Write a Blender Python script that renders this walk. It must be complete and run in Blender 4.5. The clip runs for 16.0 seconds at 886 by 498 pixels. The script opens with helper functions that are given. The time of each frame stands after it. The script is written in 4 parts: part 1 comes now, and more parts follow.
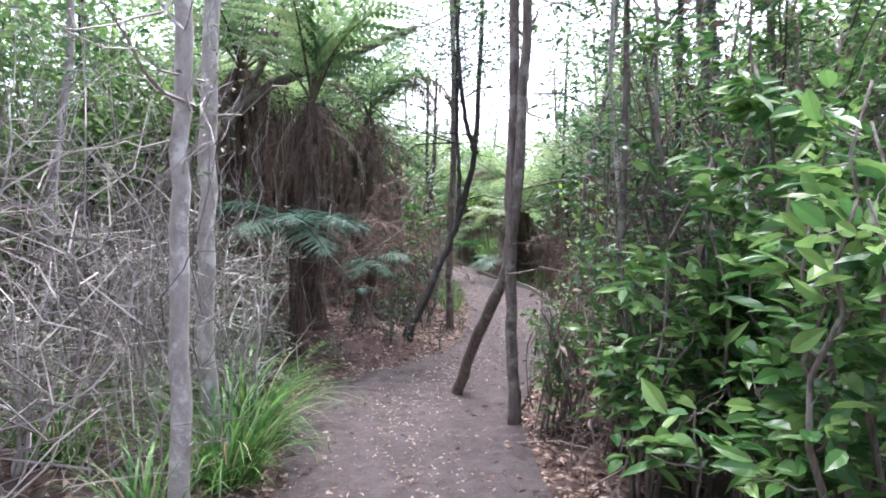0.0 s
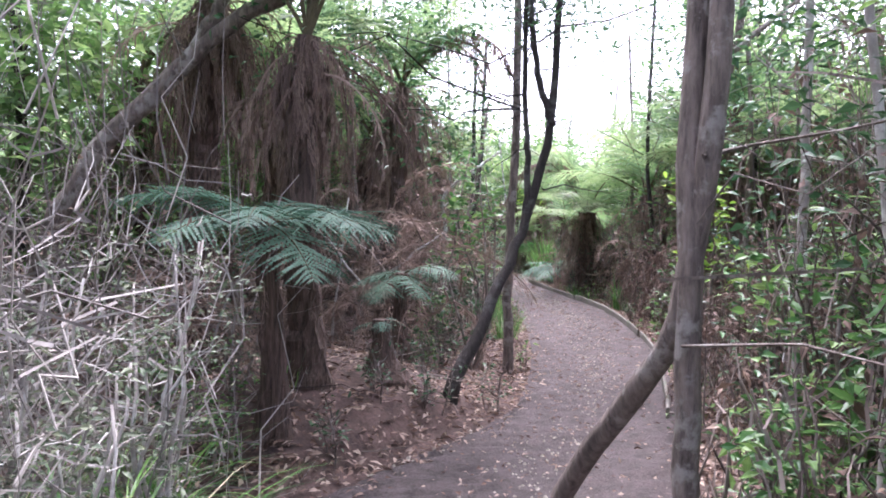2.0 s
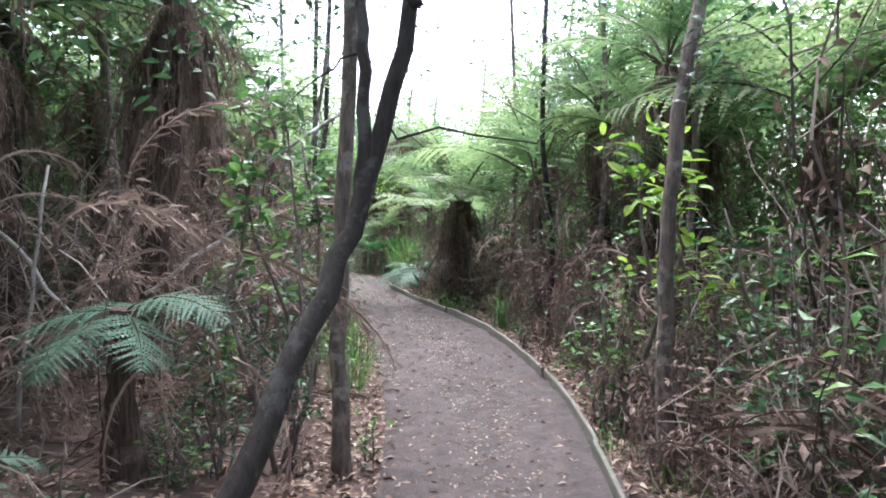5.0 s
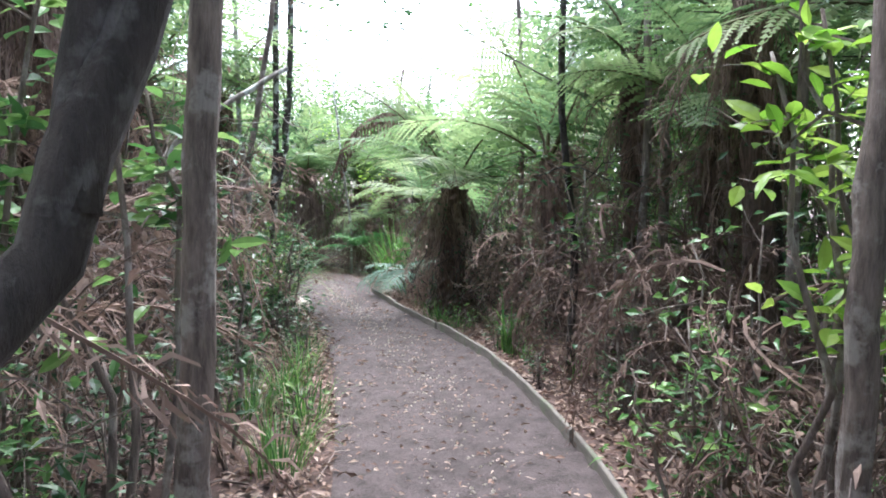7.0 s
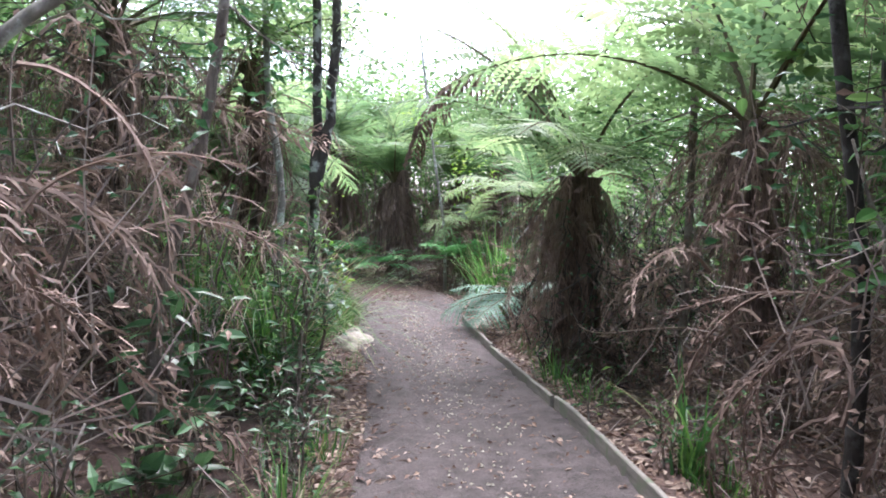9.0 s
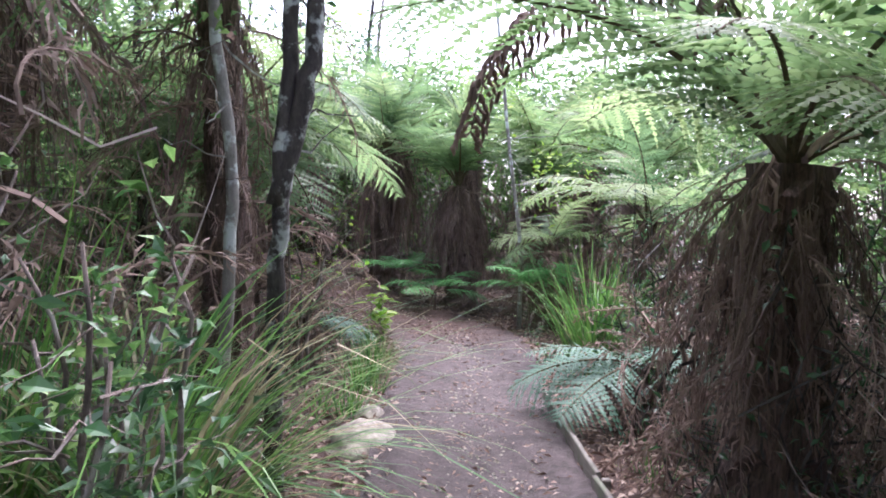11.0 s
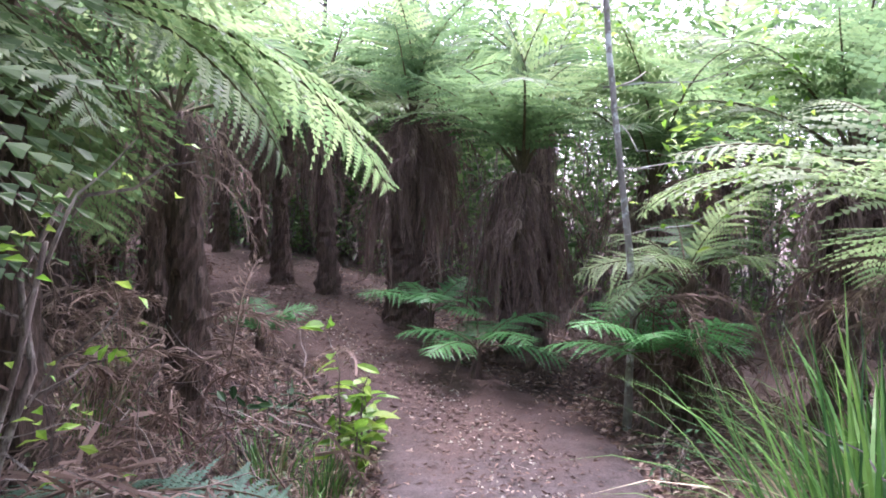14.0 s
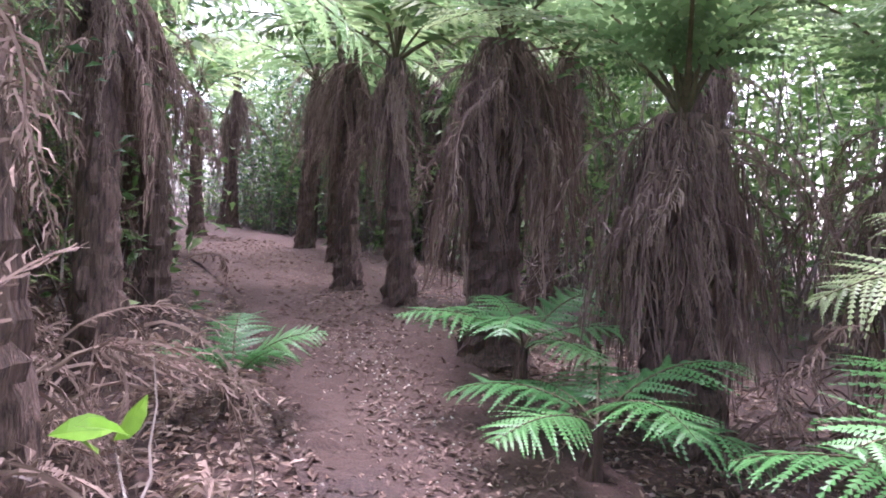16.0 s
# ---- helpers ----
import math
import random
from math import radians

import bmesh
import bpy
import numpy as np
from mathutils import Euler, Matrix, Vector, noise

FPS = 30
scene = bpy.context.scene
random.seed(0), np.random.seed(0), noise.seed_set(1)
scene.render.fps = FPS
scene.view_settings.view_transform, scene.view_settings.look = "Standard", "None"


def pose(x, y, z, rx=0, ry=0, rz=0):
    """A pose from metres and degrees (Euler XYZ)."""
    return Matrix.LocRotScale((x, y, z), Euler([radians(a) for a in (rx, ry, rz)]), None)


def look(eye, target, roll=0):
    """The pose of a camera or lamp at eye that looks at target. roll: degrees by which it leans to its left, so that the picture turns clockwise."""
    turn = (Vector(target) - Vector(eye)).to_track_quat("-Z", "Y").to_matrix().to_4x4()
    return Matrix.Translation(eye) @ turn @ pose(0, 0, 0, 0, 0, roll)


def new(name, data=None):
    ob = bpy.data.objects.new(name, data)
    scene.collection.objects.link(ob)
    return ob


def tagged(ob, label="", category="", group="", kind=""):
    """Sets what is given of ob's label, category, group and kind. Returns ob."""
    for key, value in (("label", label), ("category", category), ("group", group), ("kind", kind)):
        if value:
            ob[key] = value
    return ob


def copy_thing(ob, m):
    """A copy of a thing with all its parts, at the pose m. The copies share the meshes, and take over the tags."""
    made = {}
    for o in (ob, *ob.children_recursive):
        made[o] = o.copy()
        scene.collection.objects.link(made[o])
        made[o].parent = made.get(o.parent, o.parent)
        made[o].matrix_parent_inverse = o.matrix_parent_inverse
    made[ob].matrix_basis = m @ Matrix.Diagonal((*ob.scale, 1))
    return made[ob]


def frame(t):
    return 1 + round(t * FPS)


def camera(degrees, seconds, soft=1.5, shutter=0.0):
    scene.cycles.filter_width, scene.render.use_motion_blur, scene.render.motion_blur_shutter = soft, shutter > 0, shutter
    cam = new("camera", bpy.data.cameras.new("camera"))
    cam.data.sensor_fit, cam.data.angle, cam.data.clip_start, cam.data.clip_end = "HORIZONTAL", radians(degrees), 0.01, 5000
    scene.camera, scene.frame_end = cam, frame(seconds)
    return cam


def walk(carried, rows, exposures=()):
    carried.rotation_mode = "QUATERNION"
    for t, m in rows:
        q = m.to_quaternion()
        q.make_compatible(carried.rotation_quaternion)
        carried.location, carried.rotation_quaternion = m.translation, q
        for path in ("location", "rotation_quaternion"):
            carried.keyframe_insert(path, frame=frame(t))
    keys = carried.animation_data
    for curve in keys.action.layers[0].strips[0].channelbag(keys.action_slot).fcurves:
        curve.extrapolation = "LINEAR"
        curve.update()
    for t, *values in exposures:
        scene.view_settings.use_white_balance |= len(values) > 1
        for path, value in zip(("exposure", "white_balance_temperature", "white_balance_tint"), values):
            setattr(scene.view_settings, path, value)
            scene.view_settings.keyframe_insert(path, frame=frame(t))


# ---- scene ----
EXPO = 2.55
cam = camera(63.9, 16.0, soft=1.8)
PATH = [
    (0.0, (0.0, 0.0, 1.4, 88.1, -0.0, 0.0)),
    (0.5, (0.042, 0.698, 1.437, 87.9, -0.3, 0.01)),
    (1.0, (-0.018, 1.25, 1.449, 87.8, -0.39, 0.31)),
    (1.5, (-0.09, 2.001, 1.448, 87.9, -0.43, 2.12)),
    (2.0, (-0.168, 2.648, 1.42, 88.1, -0.59, 3.22)),
    (2.5, (-0.192, 3.158, 1.421, 88.1, -0.96, 4.13)),
    (3.0, (-0.222, 3.71, 1.409, 88.3, -0.58, 3.62)),
    (3.5, (-0.204, 4.215, 1.422, 88.4, -0.33, 2.01)),
    (4.0, (-0.156, 4.679, 1.461, 88.0, -0.44, -1.09)),
    (4.5, (-0.042, 5.195, 1.456, 87.81, -0.76, -4.88)),
    (5.0, (0.132, 5.709, 1.397, 87.72, -0.35, -7.59)),
    (7.5, (0.543, 8.29, 1.409, 86.9, -0.16, -7.79)),
    (8.0, (0.619, 9.046, 1.43, 86.8, 0.36, -5.41)),
    (8.5, (0.723, 9.821, 1.426, 86.92, 0.53, -2.22)),
    (9.0, (0.847, 10.652, 1.382, 87.34, 0.11, 1.31)),
    (11.5, (0.814, 14.145, 1.47, 88.04, -1.7, 9.01)),
    (12.0, (0.689, 14.797, 1.523, 87.96, -2.11, 10.73)),
    (12.5, (0.616, 15.378, 1.566, 87.89, -1.74, 12.21)),
    (13.0, (0.559, 16.068, 1.592, 87.81, -1.6, 13.1)),
    (13.5, (0.513, 16.754, 1.606, 87.41, -1.88, 13.42)),
    (14.0, (0.419, 17.447, 1.583, 87.41, -1.6, 13.1)),
    (14.5, (0.312, 18.214, 1.532, 87.31, -1.5, 13.1)),
    (15.0, (0.24, 18.888, 1.461, 87.43, -2.33, 14.54)),
    (15.5, (0.178, 19.55, 1.427, 87.53, -2.03, 18.73)),
    (16.0, (0.063, 20.097, 1.412, 87.29, -2.06, 24.73)),
]
walk(cam, [(t, pose(*p)) for t, p in PATH], [(0.0, EXPO - 0.2, 5900, 20), (2.0, EXPO, 5900, 27), (3.5, EXPO + 0.05, 5900, 24), (5.0, EXPO - 0.1, 5850, 14), (9.0, EXPO, 5850, 18), (11.5, EXPO - 0.15, 5800, 30), (14.0, EXPO + 0.05, 5800, 34), (15.3, EXPO + 0.2, 5850, 36), (16.0, EXPO + 0.6, 5850, 40)])

# ---- sky and sun: bright overcast ----
world = bpy.data.worlds.new("overcast_sky")
scene.world = world
world.use_nodes = True
wn, wl = world.node_tree.nodes, world.node_tree.links
sky = wn.new("ShaderNodeTexSky")
sky.sky_type, sky.sun_disc = "NISHITA", False
sky.sun_elevation, sky.sun_rotation = radians(58), radians(20)
sky.air_density, sky.dust_density, sky.ozone_density = 1.0, 4.0, 1.0
grey = wn.new("ShaderNodeHueSaturation")
grey.inputs["Saturation"].default_value = 0.5
wl.new(sky.outputs[0], grey.inputs["Color"])
wl.new(grey.outputs[0], wn["Background"].inputs["Color"])
wn["Background"].inputs["Strength"].default_value = 0.15
sun_data = bpy.data.lights.new("sun", "SUN")
sun_data.energy, sun_data.angle, sun_data.color = 1.5, radians(25), (1.0, 0.96, 0.9)
sun = new("sun", sun_data)
sun.matrix_world = look((-6, 16, 30), (0, 12, 0))


# ---- materials ----
def nodes_of(name):
    m = bpy.data.materials.new(name)
    m.use_nodes = True
    n, l = m.node_tree.nodes, m.node_tree.links
    return m, n, l, n["Principled BSDF"]


def noise_node(n, l, scale, detail=4.0, rough=0.6, coord="Object", stretch=(1, 1, 1)):
    c = n.new("ShaderNodeTexCoord")
    mp = n.new("ShaderNodeMapping")
    mp.inputs["Scale"].default_value = stretch
    t = n.new("ShaderNodeTexNoise")
    t.inputs["Scale"].default_value, t.inputs["Detail"].default_value, t.inputs["Roughness"].default_value = scale, detail, rough
    l.new(c.outputs[coord], mp.inputs["Vector"])
    l.new(mp.outputs[0], t.inputs["Vector"])
    return t


def ramp_node(n, l, source, stops):
    r = n.new("ShaderNodeValToRGB")
    e = r.color_ramp.elements
    while len(e) < len(stops):
        e.new(0.5)
    for k, (p, c) in zip(e, stops):
        k.position, k.color = p, (*c, 1)
    l.new(source, r.inputs["Fac"])
    return r


def mix_node(n, l, fac, a, b, kind="MIX"):
    m = n.new("ShaderNodeMix")
    m.data_type, m.blend_type = "RGBA", kind
    if isinstance(fac, float):
        m.inputs["Factor"].default_value = fac
    else:
        l.new(fac, m.inputs["Factor"])
    l.new(a, m.inputs["A"])
    l.new(b, m.inputs["B"])
    return m.outputs["Result"]


def bump_node(n, l, height, strength, distance, shader):
    b = n.new("ShaderNodeBump")
    b.inputs["Strength"].default_value, b.inputs["Distance"].default_value = strength, distance
    l.new(height, b.inputs["Height"])
    l.new(b.outputs[0], shader.inputs["Normal"])


def leaf_material(name, dark, mid, light, rough=0.45, through_light=0.35, by_object=False):
    m, n, l, p = nodes_of(name)
    if by_object:
        a, b = n.new("ShaderNodeObjectInfo").outputs["Random"], n.new("ShaderNodeNewGeometry").outputs["Random Per Island"]
        mm = n.new("ShaderNodeMath")
        mm.operation = "MULTIPLY_ADD"
        mm.inputs[1].default_value = 0.65
        l.new(a, mm.inputs[0])
        k = n.new("ShaderNodeMath")
        k.operation = "MULTIPLY"
        k.inputs[1].default_value = 0.35
        l.new(b, k.inputs[0])
        l.new(k.outputs[0], mm.inputs[2])
        r = mm.outputs[0]
    else:
        r = n.new("ShaderNodeNewGeometry").outputs["Random Per Island"]
    c = ramp_node(n, l, r, [(0.0, dark), (0.5, mid), (1.0, light)])
    t = noise_node(n, l, 9.0)
    shade = ramp_node(n, l, t.outputs["Fac"], [(0.3, (0.7, 0.7, 0.7)), (0.7, (1.15, 1.15, 1.1))])
    colour = mix_node(n, l, 1.0, c.outputs[0], shade.outputs[0], "MULTIPLY")
    l.new(colour, p.inputs["Base Color"])
    p.inputs["Roughness"].default_value = rough
    tr = n.new("ShaderNodeBsdfTranslucent")
    l.new(colour, tr.inputs["Color"])
    mx = n.new("ShaderNodeMixShader")
    mx.inputs["Fac"].default_value = through_light
    l.new(p.outputs[0], mx.inputs[1])
    l.new(tr.outputs[0], mx.inputs[2])
    l.new(mx.outputs[0], n["Material Output"].inputs["Surface"])
    return m


def bark_material(name, dark, light, stretch=(1, 1, 0.15), scale=30.0, patch=None, bump=0.6):
    m, n, l, p = nodes_of(name)
    t = noise_node(n, l, scale, 6.0, 0.7, "Object", stretch)
    c = ramp_node(n, l, t.outputs["Fac"], [(0.3, dark), (0.7, light)]).outputs[0]
    if patch:
        q = noise_node(n, l, 7.0, 5.0, 0.65)
        f = ramp_node(n, l, q.outputs["Fac"], [(0.52, (0, 0, 0)), (0.6, (1, 1, 1))])
        pc = n.new("ShaderNodeRGB")
        pc.outputs[0].default_value = (*patch, 1)
        c = mix_node(n, l, f.outputs[0], c, pc.outputs[0])
    l.new(c, p.inputs["Base Color"])
    p.inputs["Roughness"].default_value = 0.9
    bump_node(n, l, t.outputs["Fac"], bump, 0.02, p)
    return m


def soil_material(name, stops, fine=60.0, rough=0.95, bump=0.7, red=False):
    m, n, l, p = nodes_of(name)
    big = noise_node(n, l, 1.3, 5.0, 0.6)
    small = noise_node(n, l, fine, 6.0, 0.75)
    a = ramp_node(n, l, big.outputs["Fac"], stops)
    b = ramp_node(n, l, small.outputs["Fac"], [(0.3, (0.45, 0.42, 0.42)), (0.5, (0.95, 0.95, 0.95)), (0.72, (1.5, 1.45, 1.45))])
    patch = noise_node(n, l, 8.0, 6.0, 0.7)
    patches = ramp_node(n, l, patch.outputs["Fac"], [(0.35, (0.6, 0.58, 0.58)), (0.5, (1, 1, 1)), (0.66, (1.3, 1.3, 1.3))])
    ground_colour = mix_node(n, l, 1.0, a.outputs[0], patches.outputs[0], "MULTIPLY")
    if red:
        # gravel gives way to bare reddish soil under the grove
        c, x, add, rng_map = n.new("ShaderNodeTexCoord"), n.new("ShaderNodeSeparateXYZ"), n.new("ShaderNodeMath"), n.new("ShaderNodeMapRange")
        l.new(c.outputs["Object"], x.inputs[0])
        add.operation = "MULTIPLY_ADD"
        add.inputs[1].default_value = 5.0
        l.new(big.outputs["Fac"], add.inputs[0])
        l.new(x.outputs["Y"], add.inputs[2])
        rng_map.inputs["From Min"].default_value, rng_map.inputs["From Max"].default_value = 23.2, 25.2
        l.new(add.outputs[0], rng_map.inputs["Value"])
        soil = ramp_node(n, l, big.outputs["Fac"], [(0.35, (0.066, 0.038, 0.03)), (0.65, (0.1, 0.064, 0.052))])
        ground_colour = mix_node(n, l, rng_map.outputs[0], ground_colour, soil.outputs[0])
    l.new(mix_node(n, l, 1.0, ground_colour, b.outputs[0], "MULTIPLY"), p.inputs["Base Color"])
    p.inputs["Roughness"].default_value = rough
    bump_node(n, l, small.outputs["Fac"], bump, 0.015, p)
    return m


M_SOIL = soil_material("forest_soil", [(0.3, (0.045, 0.029, 0.024)), (0.5, (0.085, 0.054, 0.045)), (0.7, (0.13, 0.086, 0.072))], 45.0)
M_PATH = soil_material("path_gravel", [(0.3, (0.054, 0.043, 0.041)), (0.5, (0.085, 0.069, 0.067)), (0.7, (0.063, 0.05, 0.047))], 70.0, bump=1.0, red=True)
M_FROND = leaf_material("fern_green", (0.085, 0.16, 0.075), (0.17, 0.27, 0.115), (0.33, 0.42, 0.2), 0.4, 0.62, True)
M_FROND_BLUE = leaf_material("fern_bluegreen", (0.05, 0.125, 0.085), (0.08, 0.17, 0.115), (0.12, 0.22, 0.15), 0.55, 0.35, True)
M_DEAD = leaf_material("dead_fern", (0.085, 0.055, 0.045), (0.185, 0.125, 0.102), (0.36, 0.265, 0.225), 0.85, 0.2, True)
M_STIPE = bark_material("fern_stem", (0.035, 0.03, 0.015), (0.12, 0.10, 0.05))
M_TRUNK_FERN = bark_material("fern_trunk", (0.012, 0.008, 0.007), (0.17, 0.112, 0.088), (1, 1, 0.07), 55.0, None, 1.0)
M_PALE = bark_material("pale_bark", (0.24, 0.21, 0.195), (0.46, 0.42, 0.39), (1, 1, 0.6), 16.0, (0.55, 0.53, 0.5), 0.4)
M_BROWN = bark_material("brown_bark", (0.045, 0.034, 0.029), (0.25, 0.2, 0.172), (1, 1, 0.2), 30.0, (0.27, 0.245, 0.22), 1.0)
M_DARK = bark_material("dark_bark", (0.01, 0.008, 0.007), (0.05, 0.04, 0.035), (1, 1, 0.3), 26.0, (0.075, 0.07, 0.065), 0.7)
M_LICHEN = bark_material("lichen_bark", (0.12, 0.11, 0.095), (0.3, 0.28, 0.25), (1, 1, 0.5), 18.0, (0.48, 0.52, 0.48), 0.5)
M_LICHEN_DARK = bark_material("lichened_dark_bark", (0.015, 0.012, 0.011), (0.085, 0.07, 0.062), (1, 1, 0.4), 24.0, (0.36, 0.38, 0.35), 0.9)
M_TWIG = leaf_material("dry_twig", (0.06, 0.044, 0.038), (0.15, 0.115, 0.102), (0.36, 0.3, 0.275), 0.9, 0.0)
M_TWIG_PALE = leaf_material("pale_twig", (0.14, 0.12, 0.115), (0.26, 0.235, 0.225), (0.46, 0.42, 0.4), 0.9, 0.0)
M_LEAF = leaf_material("broad_leaf", (0.045, 0.125, 0.04), (0.1, 0.23, 0.065), (0.25, 0.4, 0.12), 0.28, 0.4)
M_LEAF_DARK = leaf_material("dark_leaf", (0.025, 0.075, 0.03), (0.05, 0.12, 0.05), (0.09, 0.19, 0.08), 0.3, 0.3)
M_LEAF_LIME = leaf_material("lime_leaf", (0.13, 0.3, 0.03), (0.22, 0.4, 0.05), (0.36, 0.5, 0.1), 0.35, 0.5)
M_LEAF_GREY = leaf_material("grey_leaf", (0.08, 0.115, 0.07), (0.14, 0.18, 0.115), (0.24, 0.27, 0.17), 0.5, 0.3)
M_CANOPY = leaf_material("canopy_leaf", (0.07, 0.15, 0.05), (0.13, 0.25, 0.075), (0.26, 0.38, 0.14), 0.4, 0.5)
M_GRASS = leaf_material("sedge_blade", (0.04, 0.12, 0.035), (0.085, 0.22, 0.045), (0.2, 0.38, 0.09), 0.35, 0.35)
M_GRASS_DRY = leaf_material("dry_blade", (0.2, 0.16, 0.09), (0.33, 0.28, 0.17), (0.45, 0.4, 0.28), 0.7, 0.25)
M_LITTER = leaf_material("fallen_leaf", (0.1, 0.055, 0.04), (0.22, 0.14, 0.105), (0.45, 0.35, 0.29), 0.7, 0.1)
M_BOARD = bark_material("weathered_timber", (0.09, 0.082, 0.07), (0.21, 0.19, 0.165), (0.12, 0.12, 1.0), 30.0, (0.12, 0.13, 0.09), 0.3)
M_FERN_VIVID = leaf_material("young_fern", (0.045, 0.16, 0.05), (0.075, 0.24, 0.07), (0.12, 0.32, 0.1), 0.4, 0.4, True)
M_STONE = soil_material("pale_stone", [(0.3, (0.24, 0.21, 0.17)), (0.5, (0.36, 0.33, 0.28)), (0.7, (0.28, 0.27, 0.2))], 25.0)

# ---- plan: left and right edge of the walked path, station by station ----
EDGES = [((-0.6, -9), (0.7, -9)), ((-0.6, -2), (0.65, -2)), ((-0.62, 2), (0.55, 2)), ((-0.8, 4), (0.46, 4)), ((-1.15, 5.3), (0.45, 5.2)),
         ((-0.95, 6.15), (0.7, 6.2)), ((-0.4, 7.0), (1.0, 7.1)), ((0.15, 8), (1.24, 8)), ((0.36, 9.3), (1.5, 9.2)), ((0.5, 11), (1.8, 11)),
         ((0.48, 13), (1.76, 13)), ((0.35, 15), (1.5, 15)), ((0.05, 17), (1.13, 17)), ((-0.25, 18.5), (0.9, 18.6)), ((-0.38, 20.2), (0.8, 20)),
         ((-0.85, 21.7), (0.62, 21.6)), ((-1.6, 22.6), (0.1, 22.9)), ((-2.5, 23.4), (-1.0, 23.7)), ((-3.4, 24.4), (-2.0, 24.9)),
         ((-5.1, 26), (-3.6, 26.8)), ((-9, 28.8), (-7.4, 30.4)), ((-16, 33), (-15, 35))]
_l, _r = np.array([e[0] for e in EDGES], float), np.array([e[1] for e in EDGES], float)


def smoothed(a, k=10):
    s = np.linspace(0, len(a) - 1, (len(a) - 1) * k + 1)
    p = np.stack([np.interp(s, np.arange(len(a)), a[:, i]) for i in range(2)], 1)
    for _ in range(12):
        p[1:-1] = (p[:-2] + 2 * p[1:-1] + p[2:]) / 4
    return p


LEFT, RIGHT = smoothed(_l), smoothed(_r)
MID, HALF = (LEFT + RIGHT) / 2, np.hypot(*(RIGHT - LEFT).T) / 2


def off_path(x, y):
    """How far a place lies outside the edge of the path; negative on it."""
    x, y = np.atleast_1d(np.asarray(x, float)), np.atleast_1d(np.asarray(y, float))
    best = np.full(x.shape, 1e9)
    for (mx, my), h in zip(MID, HALF):
        best = np.minimum(best, np.hypot(x - mx, y - my) - h)
    return best


def base_height(x, y):
    s = np.clip((y - 10) / 4, 0, 1)
    z = 0.12 * s * s * (3 - 2 * s)
    run = np.clip(-0.75 * (x + 0.4) + 0.66 * (y - 22.6), 0, None)
    return z + 0.95 * (1 - np.exp(-run / 7)) * np.clip((y - 19) / 3, 0, 1)


def height(x, y):
    """Ground height, with humps off the path."""
    x, y = np.asarray(x, float), np.asarray(y, float)
    o = off_path(x.ravel(), y.ravel()).reshape(x.shape)
    f = np.clip(o / 1.2, 0, 1)
    hump = 0.07 * np.sin(x * 2.1 + 1.3 * np.sin(y * 1.7)) * np.cos(y * 1.9 + np.sin(x * 1.3)) + 0.025 * np.sin(x * 7.3 + y * 2.2) * np.cos(y * 6.1 - x * 3.0)
    side = np.where(x < np.interp(y, MID[:, 1], MID[:, 0]), 0.10, -0.10)
    bank = 0.42 * np.exp(-((x + 1.35) / 1.0) ** 2 - ((y - 7.7) / 1.1) ** 2) * np.clip(o / 0.35, 0, 1)
    return base_height(x, y) + bank + f * (hump + side * np.clip(o / 2.0, 0, 1)) - 0.02


def gz(x, y):
    return float(height(np.array([x]), np.array([y]))[0])


rng = np.random.default_rng(7)


# ---- mesh makers ----
def mesh_of(name, verts, faces, material, smooth=False):
    me = bpy.data.meshes.new(name)
    me.from_pydata([tuple(v) for v in verts], [], [tuple(f) for f in faces])
    if not isinstance(material, (list, tuple)):
        material = [material]
    for m in material:
        me.materials.append(m)
    if smooth:
        me.polygons.foreach_set("use_smooth", [True] * len(me.polygons))
    me.update()
    return me


def joined(pieces):
    vs, fs, k = [], [], 0
    for v, f in pieces:
        vs.append(np.asarray(v, float))
        fs += [tuple(i + k for i in q) for q in f]
        k += len(v)
    return np.concatenate(vs) if vs else np.zeros((0, 3)), fs


def part_of(parent, name, me, m=None, label=""):
    ob = new(name, me)
    ob.parent = parent
    if m is not None:
        ob.matrix_local = m
    return tagged(ob, label)


def thing(name, x, y, label, category, group="", kind="", z=None, rz=0.0, me=None):
    ob = new(name, me)
    ob.matrix_world = pose(x, y, gz(x, y) if z is None else z, 0, 0, rz)
    return tagged(ob, label, category, group, kind)


def tube(points, radii, sides=8, rough=0.0, seed=0):
    """A tapered, slightly uneven limb along points."""
    p = np.asarray(points, float)
    r = np.asarray(radii, float)
    g = np.random.default_rng(seed)
    d = np.gradient(p, axis=0)
    d /= np.linalg.norm(d, axis=1)[:, None] + 1e-9
    up = np.array([0.31, 0.87, 0.37])
    a = np.cross(d, up)
    a /= np.linalg.norm(a, axis=1)[:, None] + 1e-9
    b = np.cross(d, a)
    ang = np.linspace(0, 2 * np.pi, sides, endpoint=False)
    rr = r[:, None] * (1 + rough * g.normal(size=(len(p), sides)))
    v = p[:, None] + rr[..., None] * (np.cos(ang)[None, :, None] * a[:, None] + np.sin(ang)[None, :, None] * b[:, None])
    v = v.reshape(-1, 3)
    f = [(i * sides + j, i * sides + (j + 1) % sides, (i + 1) * sides + (j + 1) % sides, (i + 1) * sides + j) for i in range(len(p) - 1) for j in range(sides)]
    f += [tuple(range(sides))[::-1], tuple((len(p) - 1) * sides + j for j in range(sides))]
    return v, f


